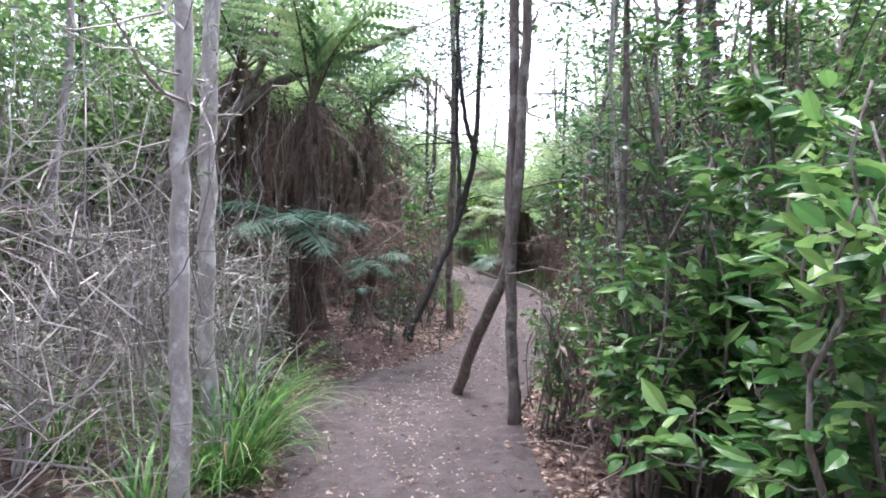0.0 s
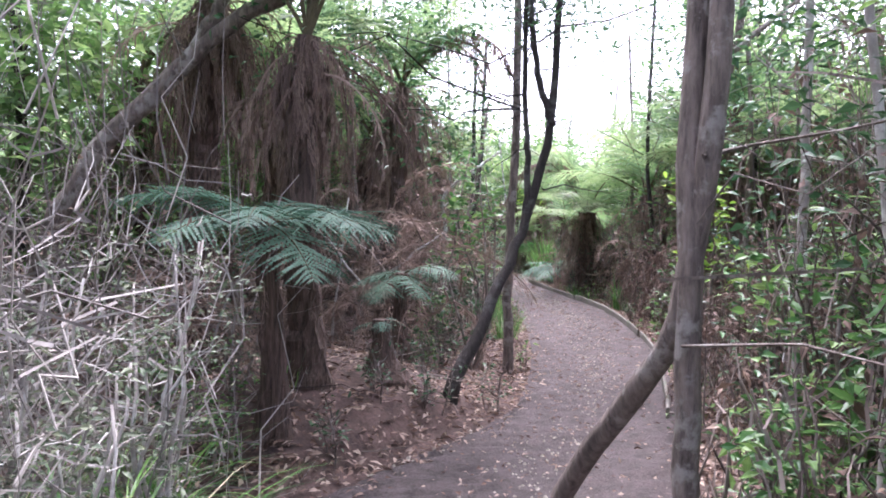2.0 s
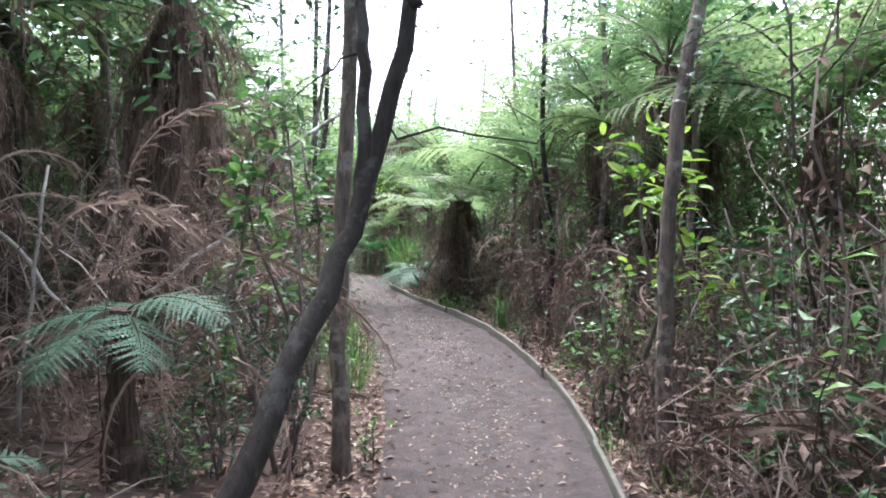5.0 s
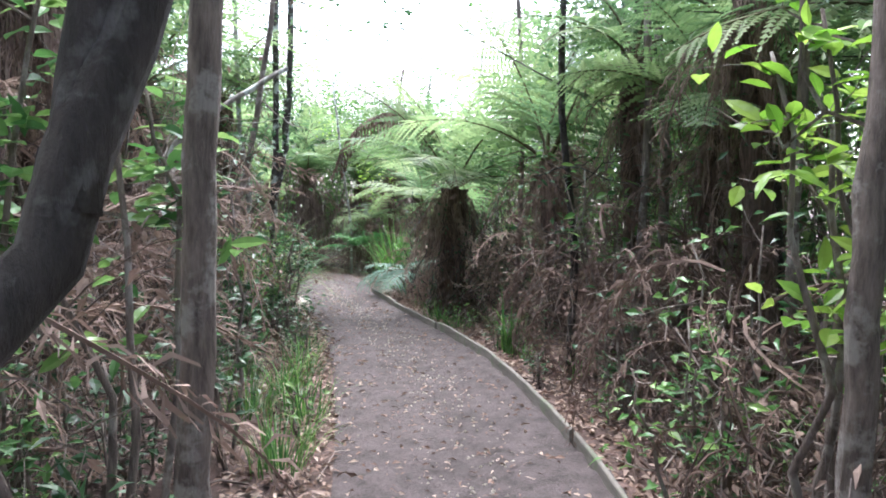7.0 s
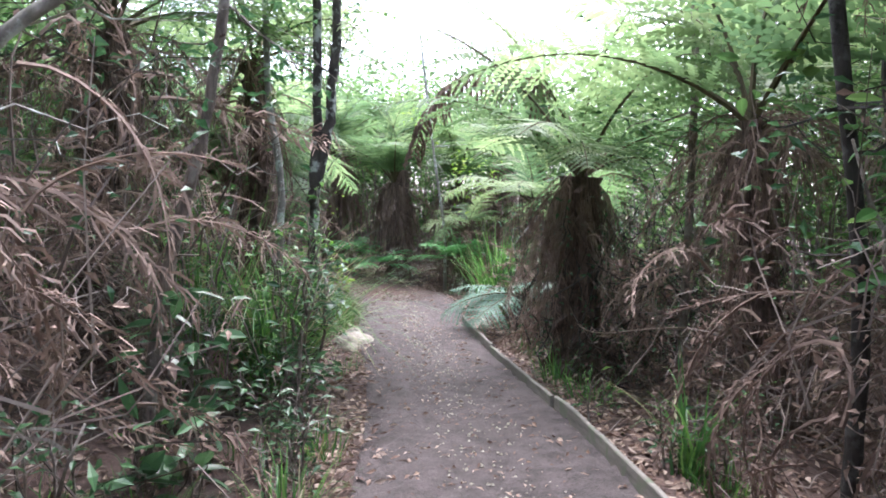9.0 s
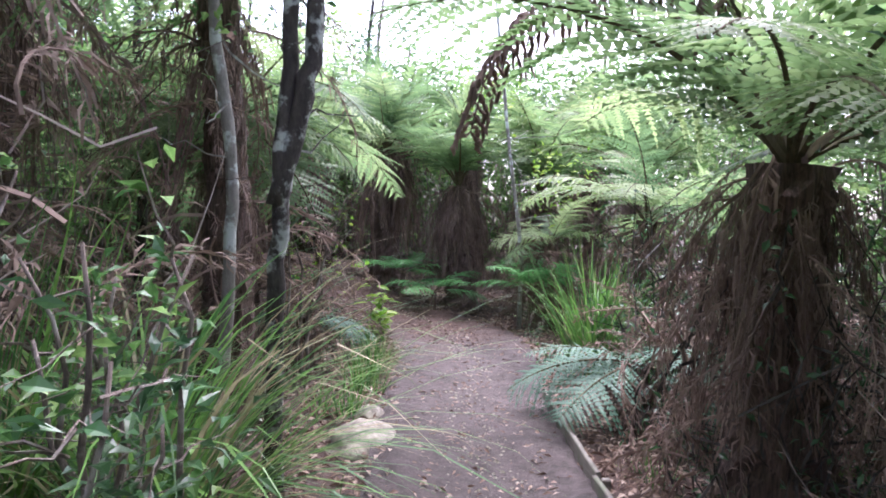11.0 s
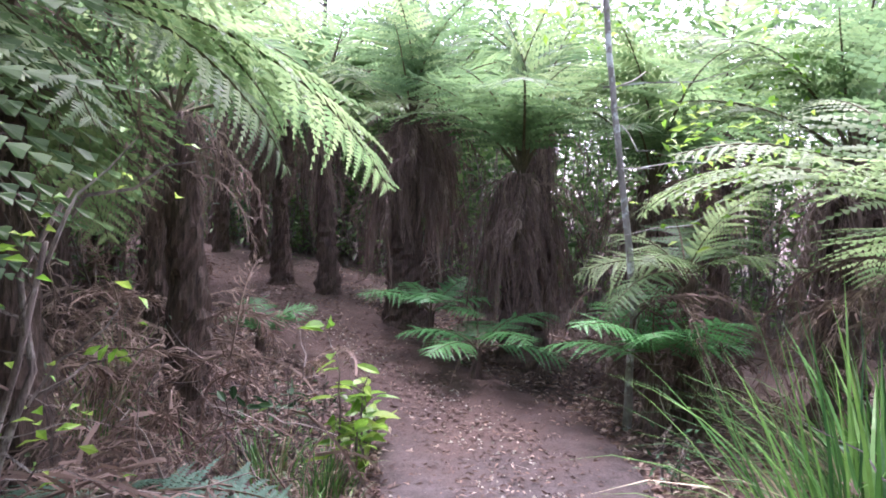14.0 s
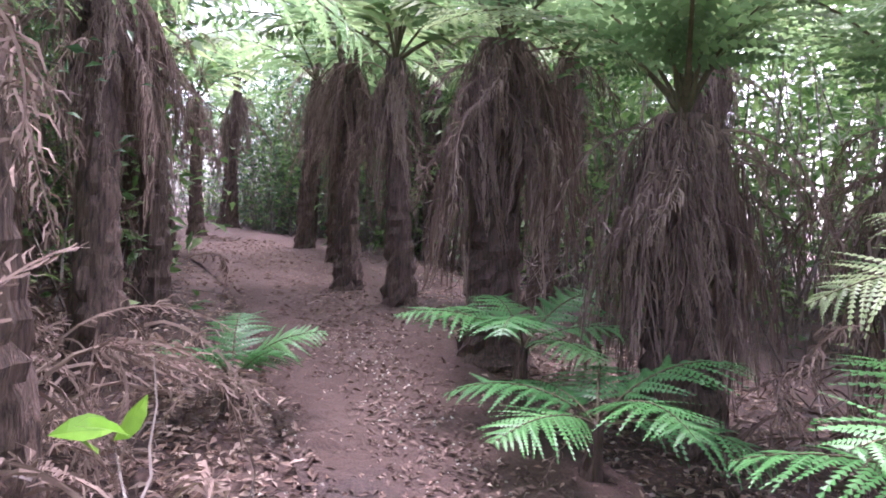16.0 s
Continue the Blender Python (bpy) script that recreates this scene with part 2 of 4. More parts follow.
def bent(points, n=14, wobble=0.0, seed=0):
    """A smooth curve through a few points."""
    p = np.asarray(points, float)
    s = np.linspace(0, len(p) - 1, n)
    q = np.stack([np.interp(s, np.arange(len(p)), p[:, i]) for i in range(3)], 1)
    for _ in range(2):
        q[1:-1] = (q[:-2] + 2 * q[1:-1] + q[2:]) / 4
    if wobble:
        w = np.random.default_rng(seed).normal(size=q.shape) * wobble
        w[0] = 0
        q += w
    return q


def leaves(places, length, width, g, up=0.3, droop=0.0, spread=0.35):
    """Many folded pointed leaves: six corners and four triangles each."""
    n = len(places)
    d = g.normal(size=(n, 3))
    d[:, 2] = d[:, 2] * spread + up - droop
    d /= np.linalg.norm(d, axis=1)[:, None]
    side = np.cross(d, np.array([0, 0, 1.0]) + 0.5 * g.normal(size=(n, 3)))
    side /= np.linalg.norm(side, axis=1)[:, None] + 1e-9
    nor = np.cross(side, d)
    L = length * g.uniform(0.6, 1.25, n)[:, None]
    W = width * g.uniform(0.7, 1.2, n)[:, None]
    a = places
    t = places + d * L - nor * L * 0.18
    m = places + d * L * 0.45
    if length >= 0.1 and n < 2500:
        # near broad leaves: rounded outline with an arched midrib
        rows = [a]
        for u, w in ((0.2, 0.36), (0.45, 0.5), (0.72, 0.36)):
            c = places + d * L * u - nor * L * 0.18 * u * u
            rows += [c + side * W * w + nor * W * 0.14, c, c - side * W * w + nor * W * 0.14]
        v = np.stack(rows + [t], 1).reshape(-1, 3)
        f = []
        for i in range(0, 11 * n, 11):
            f += [(i, i + 1, i + 2), (i, i + 2, i + 3), (i + 7, i + 10, i + 8), (i + 8, i + 10, i + 9)]
            for k in (i + 1, i + 4):
                f += [(k, k + 3, k + 4, k + 1), (k + 1, k + 4, k + 5, k + 2)]
        return v, f
    v = np.stack([a, m + side * W / 2 + nor * W * 0.18, m, m - side * W / 2 + nor * W * 0.18, t], 1).reshape(-1, 3)
    f = [q for i in range(0, 5 * n, 5) for q in ((i, i + 1, i + 2), (i, i + 2, i + 3), (i + 1, i + 4, i + 2), (i + 2, i + 4, i + 3))]
    return v, f


def twigs(starts, ends, radius, g, sag=0.15, n=5):
    """Many thin three-sided crooked sticks."""
    m = len(starts)
    s = np.linspace(0, 1, n)
    p = starts[:, None] * (1 - s)[None, :, None] + ends[:, None] * s[None, :, None]
    L = np.linalg.norm(ends - starts, axis=1)
    p += g.normal(size=p.shape) * (L * 0.04)[:, None, None]
    p[:, :, 2] -= (np.sin(s * np.pi)[None] * (L * sag * g.uniform(-0.5, 1, m))[:, None])
    d = (ends - starts) / (L[:, None] + 1e-9)
    a = np.cross(d, g.normal(size=(m, 3)))
    a /= np.linalg.norm(a, axis=1)[:, None] + 1e-9
    b = np.cross(d, a)
    r = (radius * g.uniform(0.5, 1.6, m))[:, None] * (1 - 0.7 * s)[None]
    v = np.stack([p + r[..., None] * (math.cos(q) * a + math.sin(q) * b)[:, None] for q in (0, 2.09, 4.19)], 2).reshape(-1, 3)
    f = []
    for i in range(m):
        k = i * n * 3
        for j in range(n - 1):
            for c in range(3):
                f.append((k + j * 3 + c, k + j * 3 + (c + 1) % 3, k + j * 3 + 3 + (c + 1) % 3, k + j * 3 + 3 + c))
    return v, f


def spine(a0, a1, n, power=1.0):
    s = np.linspace(0, 1, n)
    a = np.radians(a0 + (a1 - a0) * s ** power)
    y = np.concatenate([[0], np.cumsum(np.cos(a[:-1]))]) / (n - 1)
    z = np.concatenate([[0], np.cumsum(np.sin(a[:-1]))]) / (n - 1)
    return s, np.stack([np.zeros(n), y, z], 1), a


def frond_mesh(name, a0, a1, fine, seed, material, width=0.36, bare=0.16, power=1.0, pairs=21, leaflet=0.024):
    """A feathered frond, one unit long, along +y; pinnae with their own leaflets where fine."""
    g = np.random.default_rng(seed)
    s, p, a = spine(a0, a1, 41, power)
    vs, fs = tube(p[::4], 0.011 * (1 - 0.85 * s[::4]), 4)
    vs, fs, stem = list(vs), list(fs), len(fs)
    for i in range(pairs):
        q = bare + (1 - bare) * (i + 0.5) / pairs
        c = np.array([np.interp(q, s, p[:, k]) for k in range(3)])
        ang = np.interp(q, s, a)
        fwd, nor = np.array([0, math.cos(ang), math.sin(ang)]), np.array([0, -math.sin(ang), math.cos(ang)])
        u = (q - bare) / (1 - bare)
        ln = width * (math.sin(math.pi * min(1, 0.16 + 0.84 * u ** 0.8)) ** 0.75) * g.uniform(0.9, 1.08) + 0.012
        for sx in (-1, 1):
            splay = 0.4 + g.normal() * 0.09
            d = np.array([sx, 0, 0]) * math.cos(splay) + fwd * math.sin(splay + 0.3 * u) + nor * g.normal() * 0.07
            d /= np.linalg.norm(d)
            w = np.cross(d, nor) * sx
            hang = g.uniform(0.08, 0.42)
            if fine:
                m = 11
                lw = leaflet * (0.6 + 0.5 * ln / width)
                base = len(vs)
                for j in range(m + 1):
                    t = j / m
                    vs.append(c + d * ln * t - nor * hang * ln * t * t)
                for j in range(m):
                    t = (j + 0.5) / m
                    mid = c + d * ln * t - nor * hang * ln * t * t
                    l2 = lw * (1 - t) ** 0.7 * g.uniform(0.8, 1.15)
                    for sy in (-1, 1):
                        tip = mid + w * sy * l2 + d * ln * 0.03 - nor * l2 * 0.25
                        vs += [tip - d * ln * 0.16 / m, tip + d * ln * 0.2 / m]
                        k = len(vs) - 2
                        fs.append((base + j, k, k + 1, base + j + 1) if sy > 0 else (base + j, base + j + 1, k + 1, k))
            else:
                k = len(vs)
                lw = leaflet * 0.75
                e = c + d * ln - nor * hang * ln
                mid = c + d * ln * 0.4 - nor * hang * ln * 0.16
                vs += [c, mid + w * lw, mid - w * lw, e]
                fs += [(k, k + 1, k + 2), (k + 1, k + 3, k + 2)]
    me = mesh_of(name, vs, fs, [material, M_STIPE])
    me.polygons.foreach_set("material_index", [1] * stem + [0] * (len(fs) - stem))
    return me


def dead_frond_mesh(name, a0, a1, seed, width=0.13, pairs=38):
    """A withered hanging frond with curled leaflets."""
    g = np.random.default_rng(seed)
    s, p, a = spine(a0, a1, 31, 0.55)
    p[:, 0] += 0.05 * np.sin(s * 5 + seed) * s
    vs, fs = tube(p[::3], 0.009 * (1 - 0.8 * s[::3]), 3)
    vs, fs = list(vs), list(fs)
    for i in range(pairs):
        q = 0.14 + 0.86 * (i + 0.5) / pairs
        c = np.array([np.interp(q, s, p[:, k]) for k in range(3)])
        ang = np.interp(q, s, a)
        fwd = np.array([0, math.cos(ang), math.sin(ang)])
        for sx in (-1, 1):
            ln = 0.8 * width * g.uniform(0.5, 1.25) * (1 - 0.5 * abs(2 * q - 1))
            d = np.array([sx * g.uniform(0.2, 0.8), g.normal() * 0.35, g.normal() * 0.3]) + fwd * 0.5
            d /= np.linalg.norm(d)
            e = d + np.array([-sx * 0.5, 0.1 * g.normal(), -0.7])
            e /= np.linalg.norm(e)
            w = np.cross(d, g.normal(size=3))
            w /= np.linalg.norm(w)
            k = len(vs)
            m1, m2 = c + d * ln * 0.5, c + d * ln * 0.5 + e * ln * 0.55
            lw = ln * 0.055
            vs += [c, m1 + w * lw, m1 - w * lw, m2 + w * lw * 0.6, m2 - w * lw * 0.6]
            fs += [(k, k + 1, k + 2), (k + 1, k + 3, k + 4, k + 2)]
    return mesh_of(name, vs, fs, M_DEAD)


def strip_mesh(name, a0, seed, pairs=34):
    """A long dead frond hanging limp, its collapsed leaflets wrapped close to the stalk."""
    g = np.random.default_rng(seed)
    s, p, a = spine(a0, -93, 31, 0.26)
    p[:, 0] += 0.03 * np.sin(s * 4 + seed) * s
    vs, fs = tube(p[::3], 0.008 * (1 - 0.7 * s[::3]), 3)
    vs, fs = list(vs), list(fs)
    for i in range(pairs):
        q = 0.16 + 0.82 * (i + 0.5) / pairs
        c = np.array([np.interp(q, s, p[:, k]) for k in range(3)])
        for sx in (-1, 1):
            ln = 0.1 * g.uniform(0.6, 1.3) * (1.1 - 0.5 * q)
            out = np.array([sx * g.uniform(0.15, 0.55), g.normal() * 0.25, -0.35])
            m1 = c + out * ln
            m2 = m1 + np.array([g.normal() * 0.12 - sx * 0.1, g.normal() * 0.12, -0.9]) * ln
            w = np.array([g.normal(), g.normal(), 0.2])
            w *= ln * 0.075 / np.linalg.norm(w)
            k = len(vs)
            vs += [c, m1 + w, m1 - w, m2 + w * 0.7, m2 - w * 0.7]
            fs += [(k, k + 1, k + 2), (k + 1, k + 3, k + 4, k + 2)]
    return mesh_of(name, vs, fs, M_DEAD)


STRIP = [strip_mesh("hanging_dead_frond", a0, 300 + i) for i, a0 in enumerate([70, 55, 40, 25, 62])]
FROND_FINE = [frond_mesh("frond", a0, a1, True, 10 + i, M_FROND, w) for i, (a0, a1, w) in enumerate([(62, -5, 0.34), (48, -25, 0.36), (38, -35, 0.38), (25, -50, 0.34), (55, -40, 0.32), (72, 20, 0.33)])]
FROND_BLUE = [frond_mesh("frond", a0, a1, True, 30 + i, M_FROND_BLUE, w) for i, (a0, a1, w) in enumerate([(30, -30, 0.4), (22, -35, 0.42), (14, -30, 0.4), (40, -35, 0.38)])]
FROND_PLAIN = [frond_mesh("frond", a0, a1, False, 50 + i, M_FROND, w) for i, (a0, a1, w) in enumerate([(62, -5, 0.34), (48, -25, 0.36), (38, -35, 0.38), (25, -50, 0.34), (72, 20, 0.3)])]
FROND_BOLD = [frond_mesh("frond", a0, a1, True, 60 + i, M_FERN_VIVID, w, 0.2, 1.0, 15, 0.034) for i, (a0, a1, w) in enumerate([(48, -10, 0.36), (38, -20, 0.38), (58, -15, 0.34)])]
DEAD = [dead_frond_mesh("dead_frond", a0, a1, 70 + i, w) for i, (a0, a1, w) in enumerate([(40, -88, 0.13), (20, -90, 0.11), (55, -88, 0.15), (5, -92, 0.12), (35, -80, 0.15)])]


def fringe_mesh():
    """A dead arching frond whose withered leaflets hang straight down."""
    q = np.random.default_rng(91)
    s, p, a = spine(80, -84, 31, 1.2)
    pieces = [tube(p[::3], 0.006 * (1 - 0.7 * s[::3]), 4)]
    for i in range(36):
        u = 0.3 + 0.7 * i / 35
        c = np.array([np.interp(u, s, p[:, k]) for k in range(3)])
        for side in (-1, 1):
            L = 0.13 * q.uniform(0.6, 1.2) * (1.15 - 0.6 * u)
            pts = bent([c, c + (side * 0.03, 0.01, -0.02), c + (side * 0.04, 0.012, -L)], 9, 0.003, i * 2 + side + 1)
            pieces.append(tube(pts, 0.0055 * np.array([0.3, 0.7, 1, 0.7, 1.1, 0.7, 1, 0.6, 0.2]), 4, 0.25, i))
    return mesh_of("dead_frond", *joined(pieces), M_DEAD)


FRINGE = fringe_mesh()


def fern_trunk_mesh(h, r0, r1, seed):
    g = np.random.default_rng(seed)
    n, sides = max(8, int(h / 0.06)), 18
    z = np.linspace(-0.08, h, n)
    t = np.clip(z / h, 0, 1)
    r = r0 * (1 - t) ** 2 * 0.7 + r1 * (0.75 + 0.35 * t) + 0.3 * r0 * np.exp(-z / 0.12)
    p = np.stack([0.04 * h * np.sin(t * 2 + seed), 0.04 * h * np.sin(t * 1.7 + seed * 2), z], 1)
    return mesh_of("trunk", *tube(p, r, sides, 0.11, seed), M_TRUNK_FERN), p[-1]


def tree_fern(x, y, h, n, length, label, dead=18, r0=0.16, r1=0.09, fine=True, blue=False, seed=0, drop=1.0, tilt=0.0, group="tree ferns in the bush", dead_len=0.9, turn=None, low=None, bold=False, spread=0.3, strips=0, strip_len=1.3, fringe=()):
    """Trunk, spreading fronds and a skirt of dead ones."""
    g = np.random.default_rng(seed + 1000)
    ob = thing("tree_fern", x, y, label, "tree fern", group)
    me, top = fern_trunk_mesh(h, r0, r1, seed)
    part_of(ob, "trunk", me, None, "dark fibrous trunk")
    kinds = FROND_BOLD if bold else FROND_BLUE if blue else (FROND_FINE if fine else FROND_PLAIN)
    first = g.uniform(0, 360) if turn is None else turn
    for i in range(n):
        k = kinds[int(g.integers(len(kinds)))]
        s = length * g.uniform(0.8, 1.12)
        m = pose(top[0], top[1], top[2] - 0.02, (low if low is not None else 0) + g.normal() * 7, g.normal() * 8, first + i * 360 / n + g.normal() * 8) @ Matrix.Diagonal((s, s, s, 1))
        part_of(ob, "frond", k, m)
    for i in range(dead):
        s = dead_len * g.uniform(0.6, 1.25) * drop
        a = g.uniform(0, 360)
        m = pose(top[0] - math.sin(radians(a)) * r1 * 0.8, top[1] + math.cos(radians(a)) * r1 * 0.8, top[2] - g.uniform(0.0, spread) * min(1.4, h), g.normal() * 9, g.normal() * 9, a) @ Matrix.Diagonal((s, s, s, 1))
        part_of(ob, "dead_frond", DEAD[int(g.integers(len(DEAD)))], m, "" if i else "brown withered frond")
    for i in range(strips):
        s, a = strip_len * g.uniform(0.4, 1.15) * (0.8 + 0.3 * math.sin(i * 137.5 / 57.3 * 2 + seed)), i * 137.5 + g.normal() * 12
        z = top[2] - g.beta(1, 1.6) * 0.6 * min(1.0, h / 2)
        s = min(s, max(0.3, (z - 0.02) * 1.12))
        m = pose(top[0] - math.sin(radians(a)) * r1 * 0.7, top[1] + math.cos(radians(a)) * r1 * 0.7, z, g.normal() * 5, g.normal() * 7, a) @ Matrix.Diagonal((0.8 * s ** 0.5, g.uniform(0.22, 0.72) * s ** 0.5, s, 1))
        part_of(ob, "hanging_dead_frond", STRIP[i % 5], m, "" if i else "brown limp hanging frond")
    for a, s in fringe:
        part_of(ob, "fringed_dead_frond", FRINGE, pose(top[0], top[1], top[2], 0, 0, a) @ Matrix.Diagonal((s, s, s, 1)), "brown arching dead frond with hanging leaflets")
    return ob


def sedge(x, y, n, length, label, seed, dry=0.12, wide=0.012, arch=1.0, name="sedge_tussock", radius=0.16, droopy=False):
    """A tussock of long arching blades."""
    g = np.random.default_rng(seed)
    ob = thing(name, x, y, label, "tussock", "sedge tussocks")
    for pname, count, mat in (("green_blade_tuft", int(n * (1 - dry)), M_GRASS), ("dry_blade_tuft", max(3, int(n * dry)), M_GRASS_DRY)):
        vs, fs = [], []
        for _ in range(count):
            a, L = g.uniform(0, 2 * np.pi), length * g.uniform(0.45, 1.15)
            out = np.array([math.cos(a), math.sin(a), 0])
            side = np.array([-math.sin(a), math.cos(a), 0])
            e0, e1 = radians(g.uniform(62, 89)), radians(g.uniform(-45, 40) if g.random() < 0.75 else 70) * arch
            if droopy:
                e0, e1 = radians(g.uniform(48, 85)), radians(g.uniform(-75, 5))
            q = out * g.uniform(0, radius) + side * g.normal() * 0.04
            q[2] = -0.03
            w = wide * g.uniform(0.6, 1.3)
            m = 7
            k = len(vs)
            for j in range(m + 1):
                t = j / m
                e = e0 + (e1 - e0) * t ** 1.5
                ww = w * (1 - t ** 2.2) + 0.0006
                vs += [q + side * ww / 2, q - side * ww / 2]
                q = q + (out * math.cos(e) + np.array([0, 0, math.sin(e)])) * L / m + side * g.normal() * 0.004
            fs += [(k + 2 * j, k + 2 * j + 1, k + 2 * j + 3, k + 2 * j + 2) for j in range(m)]
        tagged(part_of(ob, pname, mesh_of(pname, vs, fs, mat)), kind="stuff")
    return ob


def shrub(x, y, h, spread, n_leaves, leaf, mat, label, seed, stems=5, bark=None, lean=(0, 0), start=0.25, name="shrub", category="shrub", group="leafy shrubs"):
    """Stems, side twigs and separate pointed leaves on their tips."""
    g = np.random.default_rng(seed)
    ob = thing(name, x, y, label, category, group)
    tips = []
    for i in range(stems):
        a = g.uniform(0, 2 * np.pi)
        top = np.array([math.cos(a) * spread * g.uniform(0.2, 0.8) + lean[0], math.sin(a) * spread * g.uniform(0.2, 0.8) + lean[1], h * g.uniform(0.65, 1.05)])
        foot = np.array([math.cos(a) * 0.06, math.sin(a) * 0.06, -0.06])
        pts = bent([foot, foot + (top - foot) * 0.5 + g.normal(size=3) * 0.06 * h, top], 9, 0.012 * h, seed + i)
        r = 0.006 + 0.006 * h
        part_of(ob, "stem", mesh_of("stem", *tube(pts, np.linspace(r, r * 0.3, 9), 6), bark or M_BROWN, True))
        for _ in range(9):
            t = g.uniform(start, 1)
            c = np.array([np.interp(t * 8, np.arange(9), pts[:, k]) for k in range(3)])
            d = g.normal(size=3) * np.array([1, 1, 0.5])
            tips.append((c, c + d / np.linalg.norm(d) * spread * g.uniform(0.25, 0.7) + np.array([0, 0, 0.05])))
    st, en = np.array([t[0] for t in tips]), np.array([t[1] for t in tips])
    tagged(part_of(ob, "twig_spray", mesh_of("twig_spray", *twigs(st, en, 0.004, g, 0.0), bark or M_BROWN)), kind="stuff")
    k = g.integers(len(tips), size=n_leaves)
    f = g.beta(2.2, 1, n_leaves)[:, None]
    where = st[k] * (1 - f) + en[k] * f + g.normal(size=(n_leaves, 3)) * 0.03
    part_of(ob, "foliage", mesh_of("foliage", *leaves(where, leaf, leaf * 0.42, g, 0.15), mat))
    return ob


def tree(x, y, stems, mat, label, seed, crown=0, crown_at=None, leaf=0.07, leaf_mat=None, name="tree", limbs=5, size=1.3, sides=10, low=0.5):
    """stems: lists of (points, first radius, last radius) from the foot; crown leaves round crown_at."""
    g = np.random.default_rng(seed)
    z = gz(x, y)
    ob = thing(name, x, y, label, "tree", "slender bush trees")
    o = np.array([x, y, z])
    first = True
    for pts, r0, r1 in stems:
        q = bent(np.array(pts, float) - o * (1, 1, 0) - (0, 0, z), 22, r0 * 0.12, seed)
        if first:
            q[0, 2] = -0.1
        part_of(ob, "trunk" if first else "limb", mesh_of("trunk" if first else "limb", *tube(q, np.linspace(r0, r1, 22) + r0 * 0.35 * np.exp(-np.linspace(0, 22, 22)) * first, sides, 0.05, seed), mat, True))
        last, first = q, False
        for _ in range(limbs):
            c = q[int(g.integers(8, 22))]
            d = g.normal(size=3) * (1, 1, 0.6) + (0, 0, 0.4)
            e = c + d / np.linalg.norm(d) * g.uniform(0.3, 0.8)
            part_of(ob, "branch", mesh_of("branch", *twigs(c[None], e[None], r1 * 0.16 + 0.002, g, 0.1, 6), mat))
    if crown:
        c = np.array(crown_at, float) - o if crown_at else last[-1]
        m = max(8, crown // 60)
        roots = last[g.integers(int(22 * low), 22, size=m)]
        clumps = roots + g.normal(size=(m, 3)) * (size * 0.55, size * 0.55, size * 0.3)
        keep = (off_path(clumps[:, 0] + x, clumps[:, 1] + y) > 0.25) | (clumps[:, 2] > 2.9)
        roots, clumps = roots[keep], clumps[keep]
        tagged(part_of(ob, "branch_spray", mesh_of("branch_spray", *twigs(roots, clumps, 0.008, g, 0.05, 6), mat)), kind="stuff")
        where = clumps[g.integers(len(clumps), size=crown)] + g.normal(size=(crown, 3)) * 0.2
        where = where[(off_path(where[:, 0] + x, where[:, 1] + y) > 0.2) | (where[:, 2] > 2.7)]
        part_of(ob, "crown", mesh_of("crown", *leaves(where, leaf, leaf * 0.42, g, 0.0), leaf_mat or M_LEAF_DARK))
    return ob


def stuff_mesh(name, label, category, pieces, mat):
    v, f = joined(pieces)
    return tagged(new(name, mesh_of(name, v, f, mat)), label, category, kind="stuff")


def scatter(n, x0, x1, y0, y1, gap, g=rng, far=99.0):
    p = np.stack([g.uniform(x0, x1, n * 4), g.uniform(y0, y1, n * 4)], 1)
    o = off_path(p[:, 0], p[:, 1])
    return p[(o > gap) & (o < far)][:n]


# ---- ground and path ----
def ground():
    def axis(lo, hi, step):
        inner = np.arange(lo, hi + step / 2, step)
        far = np.array([0.4, 1, 2, 4, 8, 16, 40, 100, 250, 600])
        return np.concatenate([(lo - far)[::-1], inner, hi + far])
    xs, ys = axis(-9, 7, 0.1), axis(-4, 32, 0.12)
    X, Y = np.meshgrid(xs, ys)
    Z = height(X, Y)
    v = np.stack([X.ravel(), Y.ravel(), Z.ravel()], 1)
    w = len(xs)
    f = [(j * w + i, j * w + i + 1, (j + 1) * w + i + 1, (j + 1) * w + i) for j in range(len(ys) - 1) for i in range(w - 1)]
    tagged(new("ground", mesh_of("ground", v, f, M_SOIL, True)), "dark brown forest soil under leaf litter", "ground", kind="structure")


def path():
    k = 25
    t = np.linspace(-0.06, 1.06, k)
    g = np.random.default_rng(3)
    s = np.linspace(0, len(LEFT) - 1, 520)
    L = np.stack([np.interp(s, np.arange(len(LEFT)), LEFT[:, i]) for i in range(2)], 1)
    R = np.stack([np.interp(s, np.arange(len(RIGHT)), RIGHT[:, i]) for i in range(2)], 1)
    P = L[:, None] * (1 - t)[None, :, None] + R[:, None] * t[None, :, None]
    Z = base_height(P[..., 0], P[..., 1])
    edge = np.minimum(t, 1 - t)[None] + 0.05 * g.normal(size=Z.shape)
    edge[:, k // 2:] += 0.06
    Z = Z + 0.022 * np.clip(edge / 0.1, -1.6, 1) + 0.006 * g.normal(size=Z.shape) - 0.02 * np.cos((t[None] - 0.5) * 5)
    v = np.concatenate([P, Z[..., None]], 2).reshape(-1, 3)
    f = [(j * k + i, j * k + i + 1, (j + 1) * k + i + 1, (j + 1) * k + i) for j in range(len(s) - 1) for i in range(k - 1)]
    tagged(new("path", mesh_of("path", v, f, M_PATH, True)), "trodden pinkish-grey gravel path with leaf litter", "path", kind="structure")


